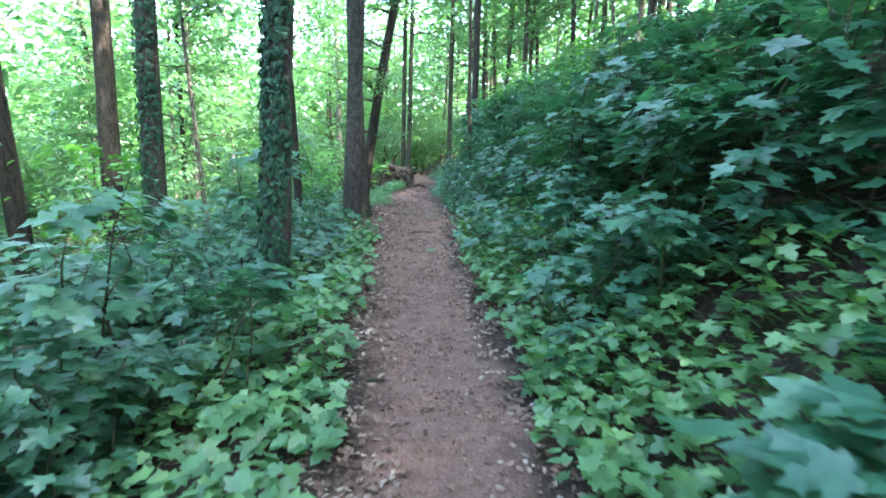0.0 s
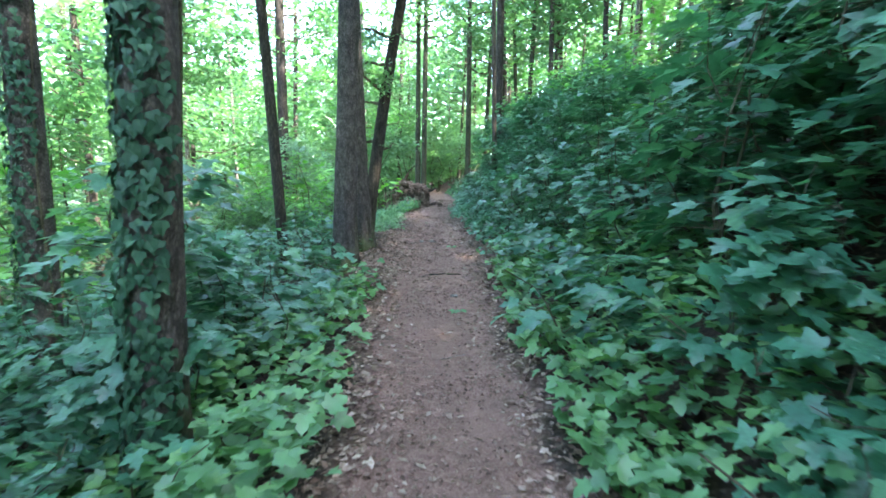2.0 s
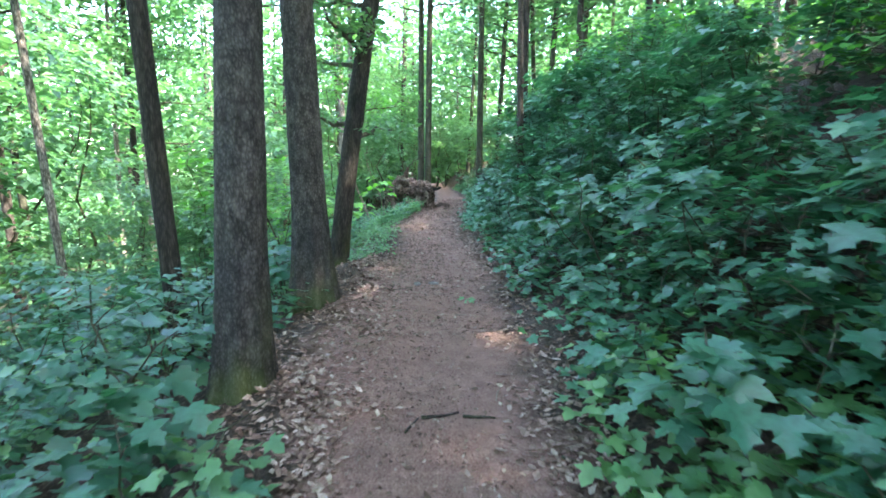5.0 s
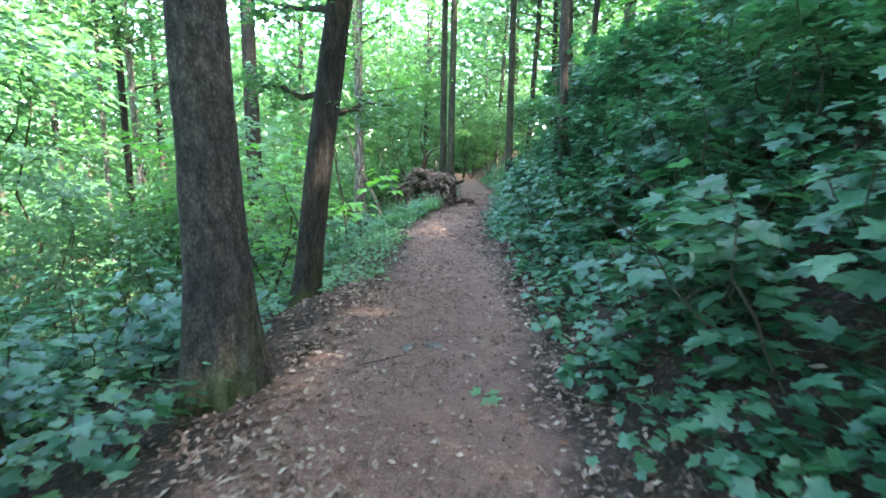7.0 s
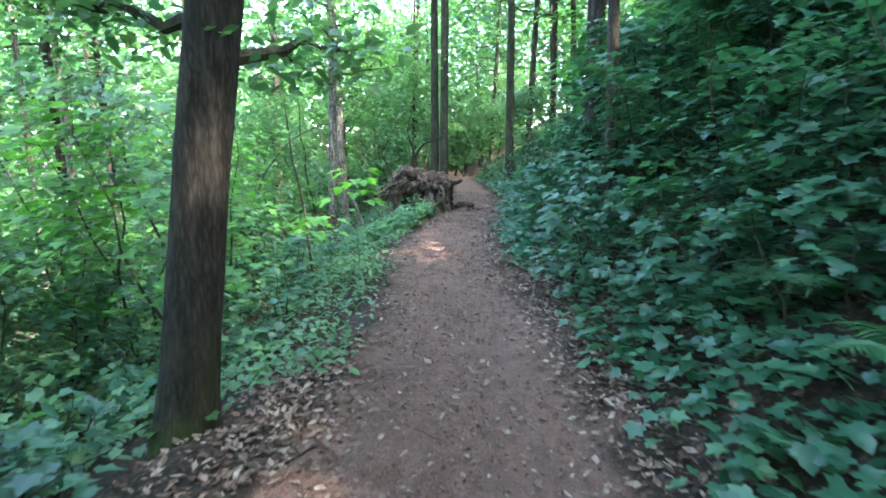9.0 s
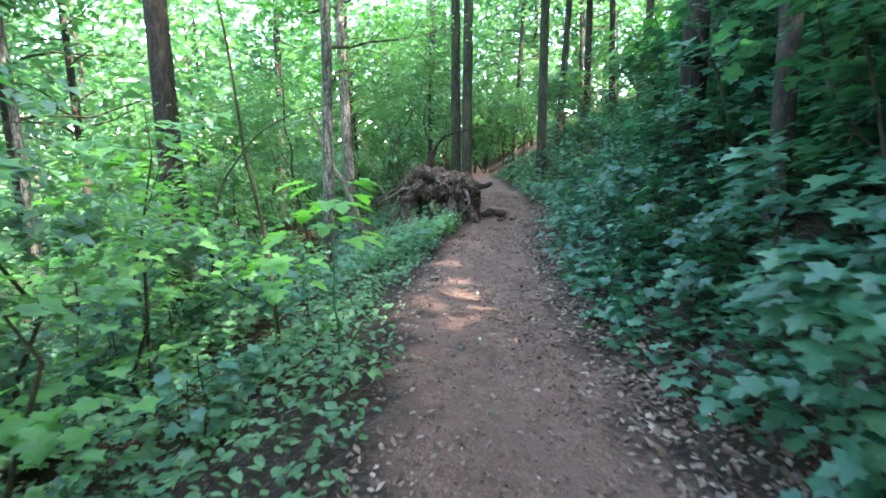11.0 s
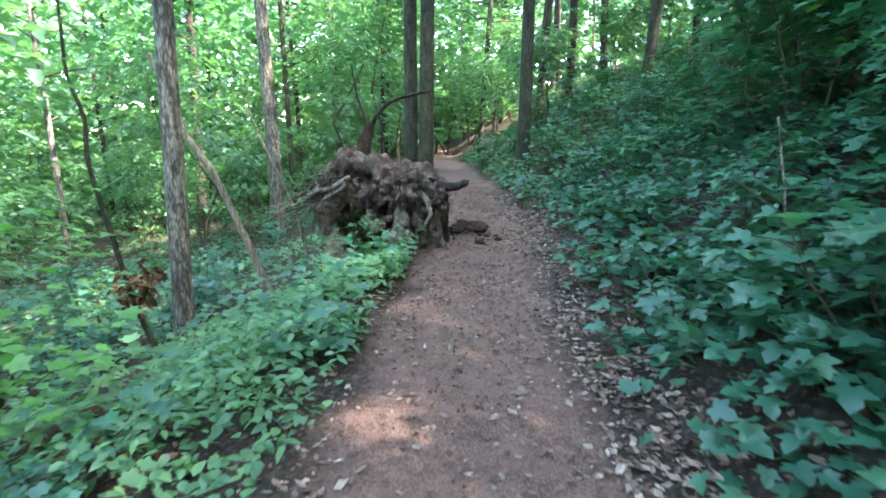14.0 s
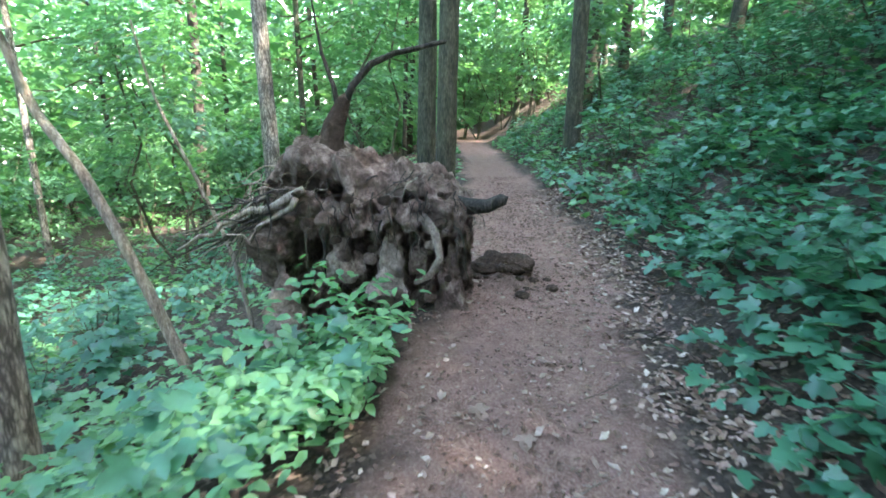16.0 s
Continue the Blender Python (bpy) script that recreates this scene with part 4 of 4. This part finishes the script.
def fallen_leaves(n, xr, yr, clear, seed, mat=DRY_LEAF, edge=None, shape=DRY, size=(0.025, 0.065), label="dry brown and grey fallen leaves"):
    g = np.random.default_rng(seed)
    y = g.uniform(*yr, n)
    x = line(y) + edge[0] + np.sign(edge[0]) * (half(y) - 0.75) + g.normal(0, edge[1], n) if edge else g.uniform(*xr, n)
    keep = 0.62 + 1.5 * value_noise(x * 2.1, y * 2.1, seed) + 0.6 * value_noise(x * 6, y * 6, seed + 1) > g.uniform(0, 1, n)
    x, y, n = x[keep], y[keep], int(keep.sum())
    z = land(x, y) + g.uniform(0.003, 0.012, n)
    up = np.column_stack([g.normal(0, 0.3, n), g.normal(0, 0.3, n), np.ones(n)])
    a = g.uniform(0, 6.28, n)
    ahead = np.column_stack([np.cos(a), np.sin(a), np.zeros(n)])
    me = mesh_from("fallen_leaves", *leaves(shape, np.column_stack([x, y, z]), up, ahead, g.uniform(*size, n)), mat)
    return tagged(part("fallen_leaves", me), label, "leaf litter", kind="stuff")


fallen_leaves(6000, None, (0.5, 34), 0, 91, edge=(0.72, 0.19))
fallen_leaves(5600, None, (0.5, 34), 0, 92, edge=(-0.70, 0.19))
fallen_leaves(2200, None, (0.5, 36), 0, 93, edge=(0.0, 0.4), size=(0.012, 0.04))
fallen_leaves(5200, None, (10.2, 17.5), 0, 94, edge=(-1.08, 0.30), size=(0.03, 0.075))
fallen_leaves(2600, None, (9, 33), 0, 68, edge=(0.0, 0.5), size=(0.025, 0.07))
fallen_leaves(900, None, (0.5, 30), 0, 87, edge=(0.0, 0.42), size=(0.03, 0.075))
fallen_leaves(2600, None, (9.0, 20), 0, 88, edge=(0.98, 0.16), size=(0.03, 0.08))
fallen_leaves(9000, (1.0, 5.5), (12, 34), 0, 95, shape=DRY, size=(0.03, 0.085))
fallen_leaves(4000, (-5.5, -1.0), (12, 34), 0, 96, shape=BLADE)
fallen_leaves(10500, None, (16, 34), 0, 99, edge=(0.95, 0.22), size=(0.03, 0.075))
fallen_leaves(3600, None, (0.5, 11), 0, 89, edge=(0.74, 0.13), size=(0.03, 0.075))
fallen_leaves(3600, None, (0.5, 11), 0, 90, edge=(-0.74, 0.13), size=(0.03, 0.075))
fallen_leaves(30000, None, (0.5, 36), 0, 98, PATH_BITS, edge=(0.0, 0.45), size=(0.010, 0.044), shape=BLADE, label="crumbled dry leaf bits trodden into the path")
fallen_leaves(3200, (-3.8, -1.5), (20.0, 27.5), 0, 97, RUSTY_LEAF, size=(0.03, 0.09), label="rusty brown bracken litter on the slope")


# ---- single things along the path ----
def pole(name, label, category, pts, r0, r1, mat, sides=8):
    """A thin stem or stick along its points, standing at the first one."""
    pts = np.array(pts, float)
    n = 5 * (len(pts) - 1) + 1
    t = np.linspace(0, len(pts) - 1, n)
    fine = np.column_stack([np.interp(t, np.arange(len(pts)), pts[:, k]) for k in range(3)])
    for _ in range(2):
        fine[1:-1] = (fine[:-2] + 2 * fine[1:-1] + fine[2:]) / 4
    thing = new(name, mesh_from(name, *tube(fine - pts[0], np.linspace(r0, r1, n), sides, 0.08), mat, True))
    thing.location = pts[0]
    return tagged(thing, label, category)


def grounded(x, y, dz=-0.05):
    return (x, y, float(land(x, y)) + dz)


crook = pole("crooked_sapling", "thin crooked sapling beside the pale trunk", "sapling", [grounded(-2.95, 26.0), (-3.27, 26.13, -0.37), (-3.42, 26.13, 0.43), (-3.56, 26.13, 1.17), (-3.51, 26.13, 1.59), (-3.64, 26.13, 1.95), (-3.60, 26.13, 2.6), (-3.75, 26.2, 3.6)], 0.030, 0.012, BARK_MOSSY)
pole("leaning_pole", "bare dead stem leaning over the slope", "dead stem", [grounded(-2.30, 27.67), (-2.70, 27.67, 0.28), (-2.97, 27.67, 0.94), (-3.30, 27.67, 1.45), (-3.42, 27.67, 1.9), (-3.60, 27.67, 2.35)], 0.050, 0.028, DEADWOOD, 10)
pole("dead_stick", "thin pale stick propped against the root plate", "stick", [grounded(-1.80, 27.9), (-1.98, 27.9, 0.30), (-2.15, 27.9, 0.74), (-2.49, 27.9, 1.54), (-2.62, 27.95, 2.1)], 0.022, 0.008, DEADWOOD)
pole("arched_sapling", "thin sapling bowed over in an arch", "sapling", [grounded(-4.0, 23.4), (-3.85, 23.5, 0.4), (-3.69, 23.5, 1.09), (-3.13, 23.5, 1.76), (-2.58, 23.5, 2.05), (-1.96, 23.5, 2.17)], 0.020, 0.006, STEM)
pole("thin_sapling", "bare thin sapling stem rising from the slope", "sapling", [grounded(-2.2, 21.4), (-2.30, 21.5, 0.6), (-2.40, 21.5, 1.19), (-2.46, 21.5, 1.48), (-2.49, 21.5, 1.89), (-2.55, 21.5, 2.6), (-2.75, 21.6, 3.6)], 0.022, 0.010, STEM)
pole("withered_sapling", "thin pale withered sapling on the bank", "sapling", [grounded(2.15, 24.2), (2.10, 24.2, 1.05), (1.98, 24.2, 1.55)], 0.011, 0.005, DEADWOOD)
tree("birch", "slim pale birch trunk far down the slope", -11.7, 29.5, 0.13, 16.0, (-0.1, 0), mat=BARK_PALE, seed=27, crown=CROWN, sides=12)
tree("birch", "slim pale birch trunk far down the slope", -12.7, 29.0, 0.10, 16.0, (0.3, 0), mat=BARK_PALE, seed=28, crown=CROWN, sides=12)
tree("birch", "slim pale leaning trunk behind the ivy", -6.2, 16.5, 0.075, 13.0, (-0.9, 0), mat=BARK_PALE, seed=29, crown=(6, 2.4, 10, 180, 0.22), sides=12)


def bright_sapling(x, y, h, n, seed, label):
    g = np.random.default_rng(seed)
    thing = new("young_maple")
    thing.location = place(x, y)
    pts = wander((0, 0, -0.08), (g.normal(0, 0.05), g.normal(0, 0.05), h), 8, 0.05)
    part("stem", mesh_from("stem", *tube(pts, np.linspace(0.009, 0.004, 8), 6), LEAF_HERB), thing)
    for tier in range(4):
        z = h * (0.70 + 0.095 * tier)
        for k in range(n):
            a = g.uniform(0, 6.28)
            long = g.uniform(0.12, 0.34) * (1.15 - 0.12 * tier)
            tip = np.array([np.cos(a) * long, np.sin(a) * long, z + long * 0.35])
            stalk = tube(wander((0, 0, z), tip, 4, 0.01), np.linspace(0.003, 0.002, 4), 4)
            up = np.array([[np.cos(a) * 0.16 + g.normal(0, 0.08), np.sin(a) * 0.16 + g.normal(0, 0.08), 1.0]])
            # the leaf's base colour carries the sunlight that doesn't reach it
            ob = part("leaf", mesh_from("leaf", *leaves(MAPLE, tip[None], up, np.array([[np.cos(a), np.sin(a), -0.25]]), np.array([g.uniform(0.14, 0.22)])), LEAF_SUN_PAINTED), thing)
            part("leaf_stalk", mesh_from("leaf_stalk", *stalk, LEAF_HERB), ob)
    return tagged(thing, label, "sapling")


bright_sapling(-1.20, 19.9, 1.38, 5, 111, "young maple with yellow-green leaves coloured to look sunlit")
bright_sapling(-1.9, 20.6, 1.0, 4, 112, "small young maple with green leaves coloured to look sunlit")


def fern(x, y, n, long, seed, face=3.14):
    g = np.random.default_rng(seed)
    thing = new("fern")
    thing.location = place(x, y)
    for k in range(n):
        a = face + g.uniform(-1.5, 1.5)
        l = long * g.uniform(0.75, 1.1)
        s = np.linspace(0, 1, 22)
        spine = np.column_stack([np.cos(a) * l * s * 0.9, np.sin(a) * l * s * 0.9, l * (0.95 * s - 0.75 * s ** 2)])
        side = np.array([-np.sin(a), np.cos(a), 0.0])
        at, ahead, size = [], [], []
        for i in range(3, 22):
            w = l * 0.30 * np.sin(np.pi * min(1, 0.18 + 0.82 * s[i])) * (1.05 - 0.5 * s[i])
            for sg in (-1, 1):
                at.append(spine[i])
                ahead.append(side * sg + np.array([np.cos(a), np.sin(a), -0.3]) * 0.35)
                size.append(max(w, 0.02))
        m = len(at)
        up = np.tile([np.cos(a) * 0.3, np.sin(a) * 0.3, 1.0], (m, 1)) + g.normal(0, 0.08, (m, 3))
        frond = part("frond", mesh_from("frond", *leaves(PINNA, np.array(at), up, np.array(ahead), np.array(size)), LEAF_FERN), thing)
        part("midrib", mesh_from("midrib", *tube(spine, np.linspace(0.005, 0.002, 22), 4), LEAF_HERB), frond)
    return tagged(thing, "green fern with arching feathery fronds on the bank", "fern", "ferns on the bank")


PINNA = (np.array([(0, 0, 0), (0.10, 0.12, 0.02), (0.09, 0.55, 0.02), (0, 1, -0.08), (-0.09, 0.55, 0.02), (-0.10, 0.12, 0.02)]), np.array([(0, 1, 2), (0, 2, 3), (0, 3, 4), (0, 4, 5)]))
fern(1.95, 7.35, 9, 0.75, 121)
fern(1.95, 7.0, 8, 0.65, 122)
fern(1.9, 15.1, 7, 0.6, 123)
fern(2.0, 16.0, 7, 0.6, 124)
fern(2.5, 14.6, 6, 0.6, 125)


# the heap of dark earth beside the root plate, and bits lying on the path
def heap(name, label, x, y, size, mat, seed, lift=0.3):
    ob = new(name, welded(name, *lumpy(size, (0, 0, 0), 2.0, size[2] * 0.7, seed, 26), mat))
    ob.location = place(x, y) + Vector((0, 0, size[2] * lift))
    return tagged(ob, label, "soil mound")


for i in range(60):
    s = rng.uniform(0.010, 0.045)
    ob = new("soil_clod", welded("soil_clod", *lumpy((s * 1.2, s, s * 0.6), (0, 0, 0), 2.2, s * 0.5, 200 + i, 8), DARK_SOIL))
    x, y = rng.normal(0.36, 0.16), rng.normal(28.35, 0.28)
    ob.location = place(x, y) + Vector((0, 0, s * 0.3))
    tagged(ob, "dark crumbled clod of soil fallen off the root plate", "clod", "clods beside the root plate")
heap("soil_mound", "chunk of dark soil broken off the root plate", 0.34, 28.4, (0.29, 0.25, 0.10), DARK_SOIL, 134, 0.1)
heap("soil_mound", "low rim of loose brown soil under the root plate", -1.55, 27.55, (0.34, 0.30, 0.16), DARK_SOIL, 133, 0.2)
STONE = soil_material("grey_stone", (0.110, 0.105, 0.100), (0.190, 0.180, 0.170), (0.280, 0.265, 0.250))
for i, (x, y, a, b) in enumerate(((-0.15, 14.37, 0.05, 0.08), (0.06, 14.44, 0.07, 0.05), (0.3, 9.3, 0.05, 0.04), (-0.3, 20.2, 0.04, 0.04))):
    ob = new("stone", welded("stone", *lumpy((a, b, 0.02), (0, 0, 0), 2.5, 0.01, 140 + i, 10), STONE))
    ob.location = place(x, y) + Vector((0, 0, 0.008))
    tagged(ob, "small flat grey stone trodden into the path", "stone")


def twig(x, y, long, turn, r, mat, label="dry twig lying on the path"):
    d = np.array([np.cos(turn), np.sin(turn)]) * long / 2
    a, b = np.array([x, y]) - d, np.array([x, y]) + d
    pts = wander((*a, 0), (*b, 0), 7, 0.06 * long)
    pts[:, 2] = land(pts[:, 0], pts[:, 1]) + r
    ob = new("twig", mesh_from("twig", *tube(pts - pts[0], np.linspace(r, r * 0.5, 7), 5, 0.15), mat, True))
    ob.location = pts[0]
    return tagged(ob, label, "twig")


twig(0.12, 10.62, 0.24, 0.25, 0.014, BARK_DARK, "dark root bared across the path")
twig(0.36, 10.58, 0.20, -0.2, 0.011, BARK_DARK, "dark root bared across the path")
twig(-0.05, 10.5, 0.20, 1.2, 0.010, BARK_DARK)
twig(-0.25, 3.5, 0.13, 0.1, 0.018, BARK_DARK, "piece of dark bark on the path")
twig(0.92, 9.9, 0.5, -0.9, 0.009, STEM)
for x, y, l, t in ((-0.46, 14.17, 0.28, 1.5), (-0.56, 13.98, 0.16, 1.4), (-0.29, 13.06, 0.16, 0.4), (0.14, 13.85, 0.14, 0.2), (-0.5, 12.2, 0.3, 0.8), (-0.35, 15.2, 0.2, 0.6), (0.35, 12.9, 0.12, 0.3), (0.1, 20.9, 0.35, -0.8), (-0.15, 5.1, 0.12, 0.2), (0.2, 7.2, 0.22, 0.4), (-0.9, 13.4, 0.35, 0.5), (-0.75, 15.6, 0.3, 1.0)):
    twig(x, y, l, t, 0.006, DEADWOOD if l < 0.25 else STEM)
for _ in range(70):
    y = rng.uniform(1.5, 33)
    side = rng.choice([-1, 1])
    twig(float(line(y)) + side * rng.uniform(0.3, 1.6), y, rng.uniform(0.1, 0.45), rng.uniform(0, 3.1), rng.uniform(0.003, 0.007), DEADWOOD if rng.random() < 0.4 else STEM, "dry twig lying among fallen leaves")


def lone_leaf(x, y, size, mat, label, shape=MAPLE):
    g = np.random.default_rng(int(x * 100 + y * 10) & 0xFFFF)
    a = g.uniform(0, 6.28)
    ob = new("fallen_leaf", mesh_from("fallen_leaf", *leaves(shape, np.zeros((1, 3)), np.array([[g.normal(0, 0.15), g.normal(0, 0.15), 1.0]]), np.array([[np.cos(a), np.sin(a), 0]]), np.array([size])), mat))
    ob.location = place(x, y) + Vector((0, 0, 0.02))
    return tagged(ob, label, "leaf", "single leaves on the path")


for x, y, s in ((0.02, 26.07, 0.11), (0.25, 25.84, 0.10), (0.45, 26.6, 0.08), (-0.1, 24.4, 0.09), (0.3, 23.6, 0.09), (0.4, 21.6, 0.08), (-0.45, 9.3, 0.08), (0.55, 11.2, 0.10), (0.62, 10.4, 0.10), (0.4, 4.4, 0.08), (0.1, 6.2, 0.07), (-0.4, 6.7, 0.07)):
    lone_leaf(x, y, s, DRY_LEAF, "pale dry maple leaf lying flat on the path")
for x, y, s in ((0.47, 13.45, 0.12), (0.54, 13.52, 0.10), (0.42, 13.55, 0.10), (-0.09, 19.13, 0.09), (0.28, 8.6, 0.11), (0.33, 8.55, 0.10)):
    lone_leaf(x, y, s, LEAF_HERB, "torn-off green maple leaf lying on the path")


def dead_spray(x, y, z, n, seed):
    g = np.random.default_rng(seed)
    at = np.array([x, y, z]) + g.normal(0, 1, (n, 3)) * (0.13, 0.10, 0.07)
    ahead = np.column_stack([g.normal(0, 0.5, n), g.normal(0, 0.5, n), np.full(n, -1.0)])
    up = g.normal(0, 1, (n, 3))
    ob = new("dead_bracken", mesh_from("dead_bracken", *leaves(BLADE, at - (x, y, z), up, ahead, g.uniform(0.05, 0.14, n)), RUSTY_LEAF))
    ob.location = (x, y, z)
    return tagged(ob, "rusty dead fronds caught on a thin sapling", "bracken", kind="stuff")


dead_spray(-3.18, 26.12, -0.02, 90, 151)
dead_spray(-3.20, 26.10, -0.20, 60, 152)
